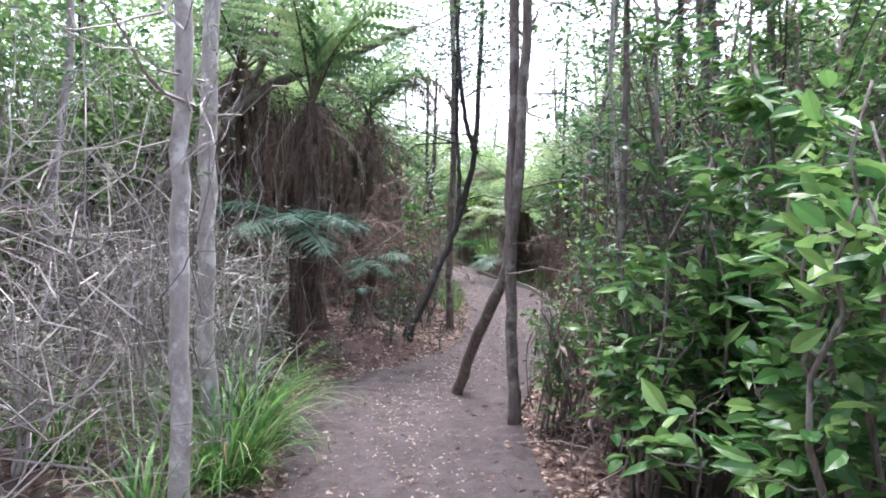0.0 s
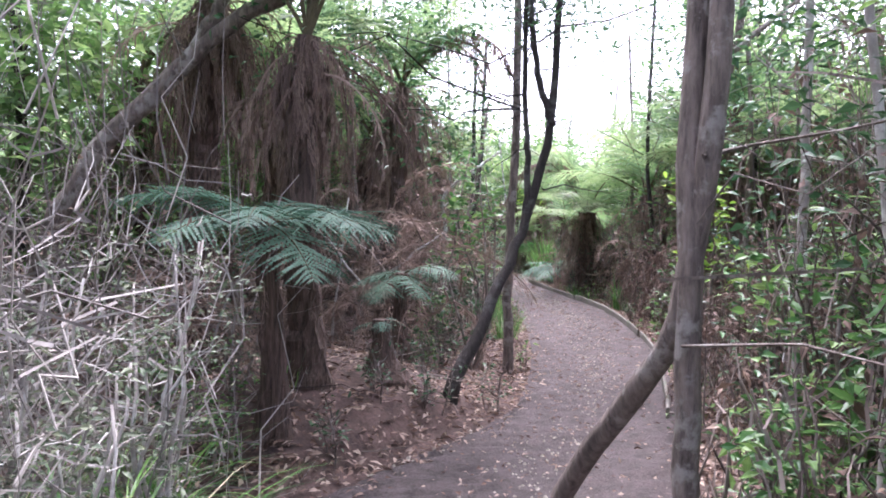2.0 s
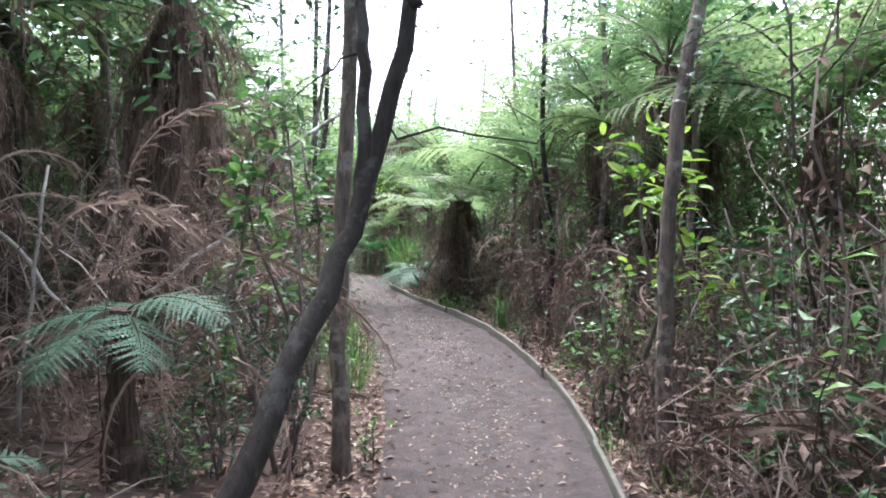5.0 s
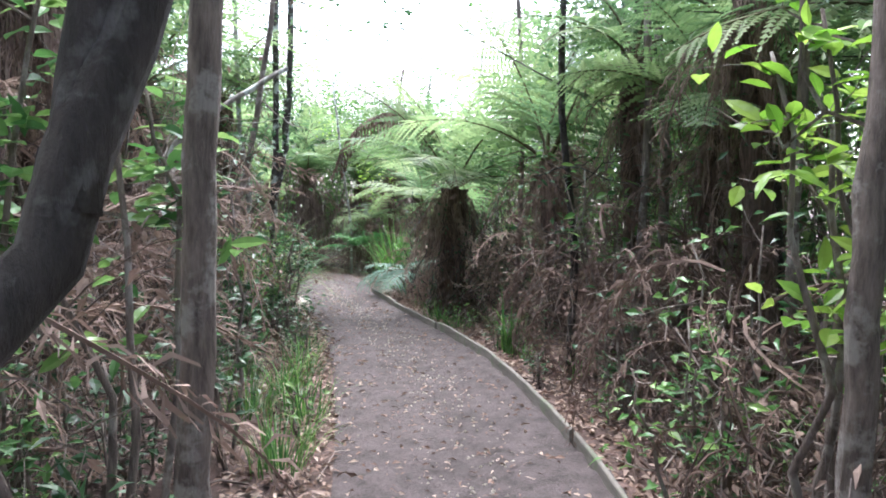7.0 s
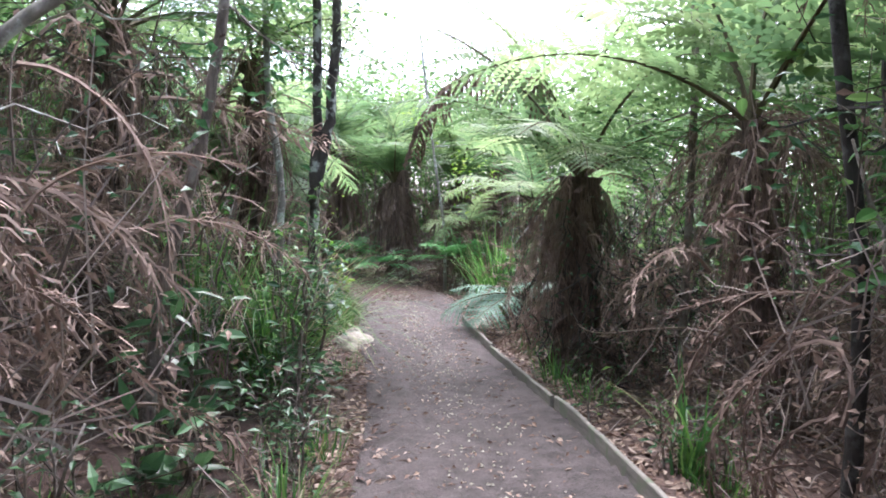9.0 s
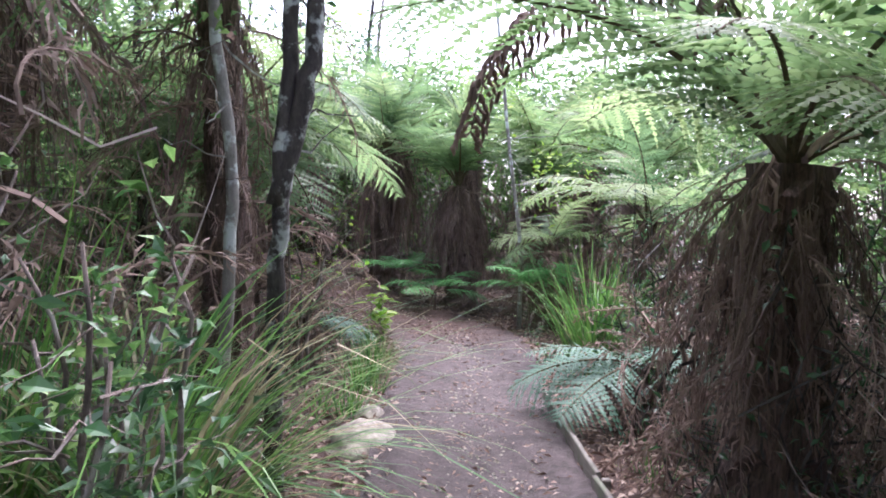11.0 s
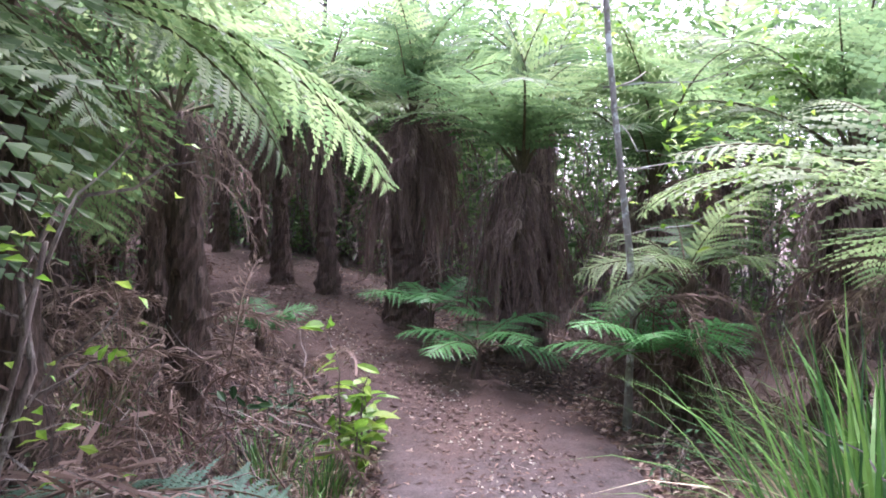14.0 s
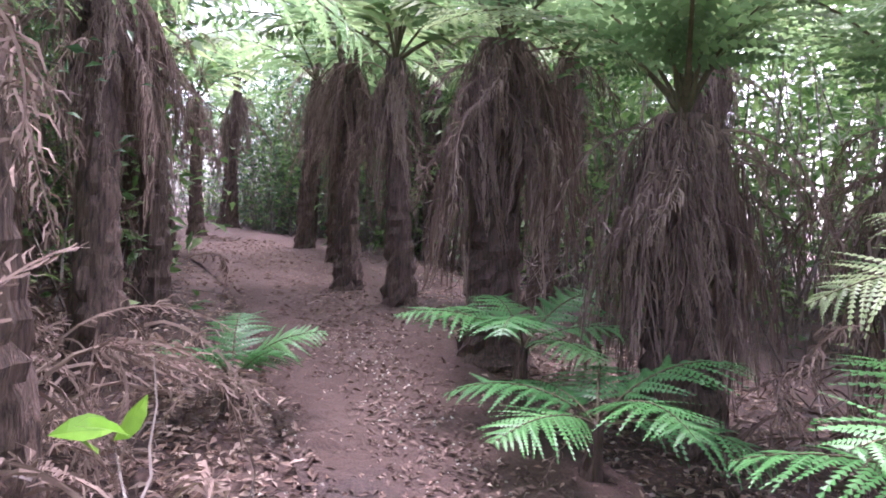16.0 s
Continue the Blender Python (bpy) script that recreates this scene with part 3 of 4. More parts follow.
def edging():
    """Weathered boards on edge, held by pegs, along the outer side of the path."""
    ob = thing("timber_edging", 1.3, 8.0, "weathered grey timber boards edging the gravel path", "path edging", z=0.0)
    run = RIGHT[(RIGHT[:, 1] > 7.7) & (RIGHT[:, 1] < 19.2)]
    run = run[np.concatenate([[True], np.diff(run[:, 1]) > 0.01])]
    ys = np.array([7.9, 9.7, 11.55, 13.4, 15.2, 17.0, 18.9])
    g = np.random.default_rng(5)
    for i in range(len(ys) - 1):
        n = 9
        y = np.linspace(ys[i] + 0.006, ys[i + 1] - 0.006, n)
        x = np.interp(y, run[:, 1], run[:, 0]) + (0.012 if i % 2 else -0.008)
        top = base_height(x, y) + 0.115 + 0.012 * g.normal() + 0.004 * g.normal(size=n)
        v, f = [], []
        for j in range(n):
            for dx, z in ((-0.014, -0.22), (-0.014, top[j] - 0.006), (-0.009, top[j]), (0.009, top[j] + 0.001), (0.014, top[j] - 0.006), (0.014, -0.22)):
                v.append((x[j] + dx - 1.3, y[j] - 8.0, z))
        f = [(j * 6 + c, j * 6 + (c + 1) % 6, (j + 1) * 6 + (c + 1) % 6, (j + 1) * 6 + c) for j in range(n - 1) for c in range(6)]
        f += [tuple(range(5, -1, -1)), tuple((n - 1) * 6 + c for c in range(6))]
        part_of(ob, "board", mesh_of("board", v, f, M_BOARD))
        bm = bmesh.new()
        bmesh.ops.create_cube(bm, size=1)
        bmesh.ops.scale(bm, vec=(0.045, 0.045, 0.4), verts=bm.verts)
        bmesh.ops.bevel(bm, geom=bm.edges, offset=0.006, segments=1, affect="EDGES")
        me = bpy.data.meshes.new("peg")
        bm.to_mesh(me)
        bm.free()
        me.materials.append(M_BOARD)
        part_of(ob, "peg", me, pose(x[0] + 0.042 - 1.3, ys[i] - 8.0 + 0.1, base_height(x[0], ys[i]) - 0.15, 2, 1, g.uniform(0, 20)))


ground()
path()
edging()


def litter(name, n, x0, x1, y0, y1, size, gap, far, label, seed, lift=0.012, mat=None, on_path=False):
    g = np.random.default_rng(seed)
    p = scatter(n, x0, x1, y0, y1, gap, g, far)
    z = (base_height(p[:, 0], p[:, 1]) + 0.008 if on_path else height(p[:, 0], p[:, 1])) + lift * g.uniform(0.3, 1.6, len(p))
    v, f = leaves(np.column_stack([p, z]), size, size * 0.36, g, 0.02, 0.0, 0.12)
    return tagged(new(name, mesh_of(name, v, f, mat or M_LITTER)), label, "leaf litter", kind="stuff")


litter("leaf_litter", 24000, -4.5, 4.5, 2, 26, 0.08, 0.0, 2.2, "brown and tan fallen leaves on the forest floor", 1)
litter("leaf_litter", 15000, -3, 3, 2, 26, 0.07, -0.24, 0.6, "pale tan fallen leaves along the path edge", 2, 0.03)
litter("leaf_litter", 5200, -3, 3, 2, 26, 0.045, -0.9, -0.1, "scattered dry leaves on the gravel path", 3, 0.012, None, True)
litter("leaf_litter", 4500, -4, 1.2, 21, 27, 0.05, -1.2, 0.6, "reddish fern litter over the shaded path", 4, 0.012, M_DEAD, True)


def pebbles():
    g = np.random.default_rng(8)
    p = scatter(6500, -3, 3, 2.5, 26, -0.9, g, 0.0)
    z = base_height(p[:, 0], p[:, 1]) + 0.004
    o = np.array([(1, 0, 0), (0, 1, 0), (-1, 0, 0), (0, -1, 0), (0, 0, 0.9)], float)
    r = g.uniform(0.005, 0.015, len(p))
    v = (np.column_stack([p, z])[:, None] + o[None] * r[:, None, None] * g.uniform(0.7, 1.3, (len(p), 5, 1))).reshape(-1, 3)
    f = [q for i in range(0, 5 * len(p), 5) for q in ((i, i + 1, i + 4), (i + 1, i + 2, i + 4), (i + 2, i + 3, i + 4), (i + 3, i, i + 4))]
    tagged(new("gravel", mesh_of("gravel", v, f, M_STONE)), "small loose stones on the path", "gravel", kind="stuff")


pebbles()


def fallen_sticks(n, x0, x1, y0, y1, seed, label, gap=0.05, size=0.9, mat=None, rise=0.25, radius=0.006):
    g = np.random.default_rng(seed)
    p = scatter(n, x0, x1, y0, y1, gap, g)
    a, L = g.uniform(0, 2 * np.pi, len(p)), size * g.uniform(0.3, 1.2, len(p))
    s = np.column_stack([p, height(p[:, 0], p[:, 1]) + 0.015])
    e = s + np.column_stack([np.cos(a) * L, np.sin(a) * L, g.uniform(0, rise, len(p)) * L])
    keep = off_path(e[:, 0], e[:, 1]) > gap - 0.3
    stuff_mesh("fallen_twigs", label, "twigs", [twigs(s[keep], e[keep], radius, g, 0.0)], mat or M_TWIG)


fallen_sticks(420, -5, 5, 3, 26, 11, "dry fallen twigs lying on the forest floor")


def thicket(x, y, rx, ry, h, n, label, seed, mat=None, upright=0.6, radius=0.005, flakes=0, flake_mat=None, flake=0.05, gap=0.15, name="thicket"):
    """A tangle of thin stems with withered scraps."""
    g = np.random.default_rng(seed)
    p = np.stack([x + rx * g.uniform(-1, 1, n * 2), y + ry * g.uniform(-1, 1, n * 2)], 1)
    p = p[off_path(p[:, 0], p[:, 1]) > gap][:n]
    m = len(p)
    s = np.column_stack([p, height(p[:, 0], p[:, 1]) + g.beta(1, 2, m) * h * 0.8])
    d = g.normal(size=(m, 3)) * (1, 1, 0.7) + (0, 0, upright)
    e = s + d / np.linalg.norm(d, axis=1)[:, None] * (h * g.uniform(0.15, 0.7, m))[:, None]
    e[:, 2] = np.maximum(e[:, 2], height(e[:, 0], e[:, 1]) + 0.02)
    bad = off_path(e[:, 0], e[:, 1]) < gap
    e[bad] = s[bad] + (e[bad] - s[bad]) * (0.1, 0.1, 1)
    ob = thing(name, x, y, label, "thicket", "", "stuff", z=0.0)
    back = np.array([x, y, 0.0])
    part_of(ob, "stems", mesh_of("stems", *twigs(s - back, e - back, radius, g, 0.12), mat or M_TWIG))
    if flakes:
        k = g.integers(m, size=flakes)
        t = g.uniform(0, 1, flakes)[:, None]
        w = s[k] * (1 - t) + e[k] * t + g.normal(size=(flakes, 3)) * 0.05 - back
        part_of(ob, "scraps", mesh_of("scraps", *leaves(w, flake, flake * 0.4, g, -0.1, 0.3, 0.6), flake_mat or M_DEAD))
    return ob


def dead_fern_bank(x, y, rx, ry, h, n, seed, label, gap=0.2):
    """A bank of collapsed brown fronds."""
    g = np.random.default_rng(seed)
    ob = thing("dead_fern_bank", x, y, label, "dead ferns", "", "stuff", z=0.0)
    pieces = []
    for me in DEAD:
        v = np.array([q.co for q in me.vertices])
        pieces.append((v, [tuple(q.vertices) for q in me.polygons]))
    out = []
    for i in range(n):
        px, py = x + rx * g.uniform(-1, 1), y + ry * g.uniform(-1, 1)
        if off_path(px, py)[0] < gap:
            continue
        v, f = pieces[int(g.integers(5))]
        sc = g.uniform(0.5, 1.3)
        m = np.array(pose(0, 0, 0, g.normal() * 35, g.normal() * 30, g.uniform(0, 360)).to_3x3())
        q = v @ m.T * sc + (px - x, py - y, gz(px, py) + h * g.uniform(0.2, 1.0))
        q[:, 2] = np.maximum(q[:, 2], gz(px, py) + 0.01)
        if (off_path(q[::9, 0] + x, q[::9, 1] + y) < -0.1).any():
            continue
        out.append((q, f))
    v, f = joined(out)
    part_of(ob, "dead_fronds", mesh_of("dead_fronds", v, f, M_DEAD))
    return ob


# ================= first stretch: bush at the start =================
def stem_to(x, y, *pts):
    return [(x, y, gz(x, y))] + list(pts)


tree(-1.4, 4.2, [(stem_to(-1.4, 4.2, (-1.4, 4.2, 1.2), (-1.36, 4.2, 2.6), (-1.3, 4.2, 6.5)), 0.056, 0.042)], M_PALE, "slender tree with pale grey smooth bark among dry twigs", 101, 700, (-2.2, 6.1, 5.6), 0.05, M_LEAF_GREY, limbs=14)
tree(-1.2, 3.2, [(stem_to(-1.2, 3.2, (-1.2, 3.22, 1.4), (-1.14, 3.2, 2.6), (-1.2, 3.2, 6.5)), 0.045, 0.035)], M_PALE, "slender tree with pale grey smooth bark among dry twigs", 102, 900, (-2.7, 5.4, 5.6), 0.05, M_LEAF_GREY, limbs=14)
tree(-3.6, 6.4, [(stem_to(-3.6, 6.4, (-3.5, 6.3, 1.5), (-3.2, 6.2, 3), (-3.3, 6.2, 6)), 0.05, 0.03)], M_PALE, "slender tree with pale grey smooth bark among dry twigs", 103, 700, (-3.3, 6.2, 5.2), 0.05, M_LEAF_GREY, limbs=12)
# trunk beside the path with a leaning stem that joins it
tree(0.5, 4.88, [(stem_to(0.5, 4.88, (0.47, 4.86, 0.7), (0.45, 4.85, 1.5), (0.5, 4.88, 2.6), (0.45, 4.9, 6.2)), 0.042, 0.032),
                  ([(0.1, 5.9, -0.05), (0.2, 5.6, 0.35), (0.36, 5.1, 0.85), (0.46, 4.85, 1.15), (0.52, 4.8, 1.9), (0.56, 4.8, 2.6), (0.62, 4.9, 5.5)], 0.047, 0.03)],
     M_BROWN, "twin-stemmed brown tree with a leaning lower stem beside the path", 104, 2600, (0.5, 4.6, 5.2), 0.07, M_LEAF_DARK, limbs=0, size=1.3, low=0.42)
for i, (tx, ty, r) in enumerate([(1.05, 4.3, 0.035), (1.35, 5.4, 0.03), (1.9, 5.9, 0.04), (2.3, 4.8, 0.05), (1.75, 7.1, 0.045), (2.6, 6.8, 0.05), (3.2, 5.6, 0.06)]):
    tree(tx, ty, [(stem_to(tx, ty, (tx + 0.03, ty, 1.2), (tx + 0.08 * (-1) ** i, ty + 0.1, 2.6), (tx + 0.1, ty + 0.1, 5.8)), r * 0.75, r * 0.5)], [M_BROWN, M_PALE, M_DARK][i % 3],
         "thin upright bush tree in dense undergrowth", 110 + i, 1500, (tx, ty, 4.6), 0.075, M_LEAF if i % 2 else M_LEAF_DARK, limbs=8, low=0.3)
# leafy shrubs with broad glossy leaves
for i, (sx, sy, h, sp, n) in enumerate([(1.6, 2.9, 2.0, 0.55, 1100), (1.35, 3.7, 1.6, 0.5, 900), (2.1, 3.7, 2.6, 0.7, 1300), (1.3, 5.0, 1.1, 0.45, 420), (2.4, 4.6, 2.8, 0.8, 1200), (1.6, 6.2, 1.6, 0.5, 450), (2.9, 5.6, 3.0, 0.9, 1100), (1.1, 2.5, 0.8, 0.33, 300), (1.3, 2.2, 1.9, 0.4, 420), (1.0, 3.5, 1.2, 0.35, 330), (1.15, 4.2, 1.3, 0.38, 330), (1.5, 3.4, 1.7, 0.4, 420), (3.0, 3.6, 3.4, 0.9, 1200), (1.5, 4.4, 2.9, 0.6, 700), (2.2, 5.4, 3.4, 0.8, 900)]):
    shrub(sx, sy, h, sp, n, 0.135 if sy < 3.6 else 0.11, M_LEAF, "dense shrub with glossy bright green broad leaves", 120 + i, 7)
shrub(0.95, 5.1, 1.0, 0.35, 320, 0.07, M_LEAF, "small shrub with rounded bright green leaves at a tree foot", 131, 5)
shrub(0.72, 4.75, 0.95, 0.3, 260, 0.075, M_LEAF, "small shrub with rounded bright green leaves at a tree foot", 132, 4)
thicket(2.3, 6.4, 1.3, 2.6, 3.2, 900, "dense brown stems and withered leaves behind the shrubs", 133, M_TWIG, 1.2, 0.006, 5200, M_DEAD, 0.08, gap=0.5)
thicket(0.8, 4.8, 0.3, 1.3, 1.1, 120, "thin brown saplings at the path edge", 134, M_TWIG, 1.6, 0.006, 160, M_LITTER, 0.07, gap=0.12)
# pale dry twiggy thicket
thicket(-2.2, 4.4, 0.95, 1.7, 2.6, 1100, "pale dry twiggy thicket around slender trunks", 140, M_TWIG_PALE, 0.5, 0.0045, 700, M_LEAF_GREY, 0.04)
thicket(-3.4, 7.2, 1.5, 1.8, 2.4, 420, "pale dry twiggy thicket around slender trunks", 141, M_TWIG, 0.5, 0.005, 900, M_DEAD, 0.06)
for i, (sx, sy, h, sp, n) in enumerate([(-1.85, 4.9, 1.35, 0.6, 1300), (-2.7, 6.2, 1.5, 0.7, 1000), (-3.3, 4.6, 2.2, 0.8, 1000), (-2.2, 3.6, 1.1, 0.5, 600), (-2.9, 3.2, 2.0, 0.7, 900), (-1.5, 5.3, 1.3, 0.45, 1100), (-1.35, 4.5, 1.2, 0.4, 900)]):
    shrub(sx, sy, h, sp, n, 0.04, M_LEAF_GREY, "twiggy shrub with tiny grey-green leaves", 150 + i, 9, M_PALE)
for i, (sx, sy, n, L) in enumerate([(-1.3, 4.6, 300, 0.9), (-1.2, 3.9, 260, 0.85), (-1.95, 5.2, 150, 0.85), (-1.7, 5.75, 130, 0.7), (-2.15, 3.9, 130, 0.9), (-1.35, 3.2, 90, 0.6)]):
    sedge(sx, sy, n, L, "dark green sedge tussock with arching blades at the path edge", 160 + i, 0.08, 0.013, droopy=True)
shrub(-1.75, 7.0, 0.75, 0.3, 150, 0.05, M_LEAF_GREY, "low shrub with small pale green leaves", 168, 5)
shrub(-1.95, 6.7, 0.65, 0.4, 330, 0.06, M_LEAF, "low shrub with small pale green leaves", 167, 6)
shrub(-1.55, 6.35, 0.6, 0.3, 220, 0.055, M_LEAF, "low shrub with small pale green leaves", 166, 5)
shrub(-2.3, 6.9, 0.6, 0.35, 160, 0.05, M_LEAF_GREY, "low shrub with small pale green leaves", 169, 5)

# ================= tree ferns and tangle past the first bend =================
tree_fern(-1.42, 6.65, 1.26, 11, 0.88, "small tree fern with flat blue-green fronds", 8, 0.085, 0.055, blue=True, seed=1, drop=0.5, turn=20)
tree_fern(-0.88, 7.75, 0.42, 3, 0.26, "short cone-shaped tree fern stump with young fronds", 5, 0.15, 0.05, blue=True, seed=3, drop=0.4, low=-8)
tree_fern(-0.9, 9.2, 0.85, 7, 0.6, "young fern with drooping blue-green fronds", 5, 0.1, 0.05, blue=True, seed=4, drop=0.5, low=-12)
shrub(-0.5, 7.55, 0.5, 0.22, 60, 0.06, M_LEAF_DARK, "low sapling with dark leaves at a tree foot", 171, 4)
SKIRT = "tall tree fern with a thick skirt of hanging brown fronds"
for i, (fx, fy, h, n, L, d, hang, up, dry) in enumerate([(-1.28, 7.25, 2.3, 8, 1.7, 10, 90, 34, ()), (-2.35, 8.3, 3.0, 9, 1.9, 14, 100, 24, ((-75, 1.6), (-120, 1.5))), (-1.3, 11.4, 3.0, 9, 1.7, 20, 110, 26, ((-80, 2.0), (-55, 1.8), (-100, 1.6))),
                                                       (-2.4, 10.3, 2.8, 9, 1.8, 14, 80, 20, ((-90, 1.7),)), (-2.7, 11.9, 2.8, 10, 2.0, 14, 70, 15, ()), (-3.9, 10.4, 2.9, 9, 2.1, 12, 60, 10, ()), (-1.8, 13.4, 2.5, 10, 1.9, 16, 90, 15, ()),
                                                       (-3.3, 13.4, 3.2, 10, 2.1, 14, 70, 10, ())]):
    tree_fern(fx, fy, h, n, L, SKIRT, d, 0.12 if i in (0, 2) else 0.16, 0.07 if i in (0, 2) else 0.1, fine=i < 4, seed=10 + i, dead_len=0.9, low=up, strips=hang, strip_len=0.85 if i == 0 else 1.5, fringe=dry)
# leaning dead trunk that crosses the ferns
tree(-3.5, 7.5, [(stem_to(-3.5, 7.5, (-3.3, 7.5, 1.2), (-2.93, 7.5, 1.87), (-2.26, 7.5, 2.51), (-1.81, 7.5, 2.9), (-1.1, 7.5, 3.15), (-0.3, 7.6, 3.5)), 0.085, 0.04), ([(-2.26, 7.5, 2.51), (-2.0, 7.5, 2.9), (-1.75, 7.55, 3.4), (-1.6, 7.6, 4.2)], 0.05, 0.03)], M_BROWN, "brown leaning trunk with a forked limb over the ferns", 180, limbs=5)
# dark forked tree at the path
tree(-0.42, 7.85, [(stem_to(-0.42, 7.85, (-0.2, 8.1, 0.58), (0.06, 8.4, 1.15), (0.2, 8.55, 1.5), (0.35, 8.58, 2.1), (0.42, 8.6, 2.6), (0.5, 8.7, 5.0)), 0.052, 0.026),
                   ([(0.4, 8.58, 2.25), (0.28, 8.6, 2.6), (0.2, 8.6, 3.2), (0.1, 8.6, 5.0)], 0.034, 0.018), ([(0.18, 8.5, 1.4), (0.2, 8.6, 2.0), (0.16, 8.7, 2.6), (0.2, 8.8, 4.6)], 0.03, 0.018)],
     M_DARK, "dark forked leaning tree at the edge of the path", 190, 4800, (0.4, 10.8, 5.4), 0.07, M_LEAF_DARK, limbs=5, size=1.35, low=0.5)
tree(0.1, 9.6, [(stem_to(0.1, 9.6, (0.08, 9.6, 0.9), (0.12, 9.6, 1.8), (0.16, 9.6, 2.8), (0.1, 9.7, 5.5)), 0.05, 0.036)], M_BROWN, "dark rough-barked trunk at the path edge with leafy sprouts", 191, 500, (0, 11.1, 5.2), 0.08, M_LEAF_DARK, limbs=5, low=0.7)
dead_fern_bank(-1.7, 10.4, 1.3, 1.5, 1.5, 150, 200, "tangled bank of collapsed brown fern fronds")
dead_fern_bank(-1.5, 13.6, 1.2, 1.8, 1.9, 190, 201, "tangled bank of collapsed brown fern fronds")
dead_fern_bank(-2.6, 8.0, 0.9, 1.0, 0.8, 60, 202, "tangled bank of collapsed brown fern fronds")
thicket(-1.7, 10.8, 1.3, 1.6, 2.0, 380, "tangle of dry brown stems under the tree ferns", 203, M_TWIG, 0.7, 0.005, 900, M_DEAD, 0.07)
thicket(-1.6, 14.2, 1.2, 2.2, 2.4, 420, "tangle of dry brown stems under the tree ferns", 204, M_TWIG, 0.7, 0.005, 1200, M_DEAD, 0.07)
for i, (a, b) in enumerate([((-1.75, 10.0, 0.3), (-1.6, 10.1, 1.7)), ((-1.2, 10.6, 0.9), (-0.6, 10.7, 1.35)), ((-2.3, 7.2, 0.0), (-2.2, 7.3, 1.4)), ((-2.1, 10.2, 1.6), (-1.3, 10.1, 0.6))]):
    ob = thing("dead_branch", a[0], a[1], "bare pale broken branch leaning in the tangle", "branch", "bare branches", z=0.0)
    q = bent([(0, 0, gz(a[0], a[1]) - 0.02 if a[2] < 0.5 else a[2]), (b[0] - a[0], b[1] - a[1], b[2])], 9, 0.012, 300 + i)
    part_of(ob, "limb", mesh_of("limb", *tube(q, np.linspace(0.016, 0.008, 9), 6, 0.1, i), M_PALE, True))
for i, (sx, sy, h, sp, n, lf) in enumerate([(-0.55, 9.6, 0.8, 0.4, 90, 0.08), (-0.15, 11.6, 1.6, 0.5, 170, 0.09), (-0.35, 12.4, 1.0, 0.4, 130, 0.08), (-0.7, 10.6, 1.1, 0.4, 110, 0.09), (-0.25, 9.8, 1.0, 0.35, 70, 0.09)]):
    shrub(sx, sy, h, sp, n, lf, M_LEAF_DARK, "sparse sapling with dark green leaves beside the path", 210 + i, 4)
sedge(0.12, 11.5, 90, 0.45, "fresh green grass tuft at the path edge", 220, 0.05, 0.008)
sedge(0.2, 12.3, 80, 0.4, "fresh green grass tuft at the path edge", 221, 0.05, 0.008)

# right of the path
tree(1.86, 9.35, [(stem_to(1.86, 9.35, (1.82, 9.33, 1.0), (1.84, 9.3, 1.7), (1.95, 9.35, 2.4), (2.2, 9.4, 3.3), (2.35, 9.4, 5.2)), 0.046, 0.03), ([(2.05, 9.15, 3.0), (2.4, 9.2, 3.3), (2.8, 9.3, 3.6)], 0.03, 0.015)], M_BROWN, "slim brown leaning tree beside the edged path", 230, 700, (2.4, 9.3, 4.9), 0.09, M_LEAF, limbs=5)
shrub(2.05, 9.7, 2.3, 0.4, 170, 0.12, M_LEAF_LIME, "sapling with translucent yellow-green leaves", 231, 4, start=0.5)
for i, (sx, sy, h, sp, n) in enumerate([(2.3, 8.7, 1.5, 0.6, 260), (2.9, 9.3, 2.0, 0.7, 300), (2.0, 8.1, 1.0, 0.4, 120), (2.5, 10.6, 1.5, 0.6, 240), (3.3, 8.2, 2.2, 0.8, 320), (2.7, 7.6, 1.6, 0.6, 240), (2.4, 12.0, 1.1, 0.5, 140)]):
    shrub(sx, sy, h, sp, n, 0.09, M_LEAF if i % 2 else M_LEAF_DARK, "open shrub with mid-green leaves on thin brown stems", 235 + i, 6)
thicket(2.6, 9.6, 0.75, 2.6, 1.3, 520, "dense brown tangle of dry stems beside the path edging", 245, M_TWIG, 0.5, 0.0035, 1500, M_DEAD, 0.06, gap=0.2)
thicket(2.7, 14.2, 0.85, 2.2, 1.5, 560, "dense brown tangle of dry stems beside the path edging", 246, M_TWIG, 0.5, 0.0035, 1900, M_DEAD, 0.06, gap=0.2)
dead_fern_bank(2.7, 12.0, 0.7, 2.2, 1.3, 200, 247, "low bank of collapsed brown fern fronds by the path edging")
dead_fern_bank(1.95, 9.2, 0.55, 1.6, 0.7, 150, 243, "low dark bank of withered fronds behind the timber edging", 0.12)
thicket(2.0, 8.6, 0.6, 1.9, 1.0, 520, "dense brown tangle of dry stems beside the path edging", 244, M_TWIG, 0.3, 0.004, 1500, M_DEAD, 0.07, gap=0.1)
for i, (sx, sy) in enumerate([(1.9, 10.4), (2.2, 9.0), (2.5, 9.9), (2.1, 7.9)]):
    shrub(sx, sy, 1.0 + 0.2 * i, 0.4, 200, 0.085, M_LEAF, "open shrub with mid-green leaves on thin brown stems", 270 + i, 5)
dead_fern_bank(3.1, 15.4, 0.8, 1.5, 1.1, 110, 248, "low bank of collapsed brown fern fronds by the path edging")
sedge(1.98, 14.1, 40, 0.75, "upright bright green grass tuft against the timber edging", 250, 0.05, 0.014, 1.0, radius=0.06)
sedge(2.05, 13.85, 60, 0.3, "low green grass at the timber edging", 251, 0.05, 0.007)
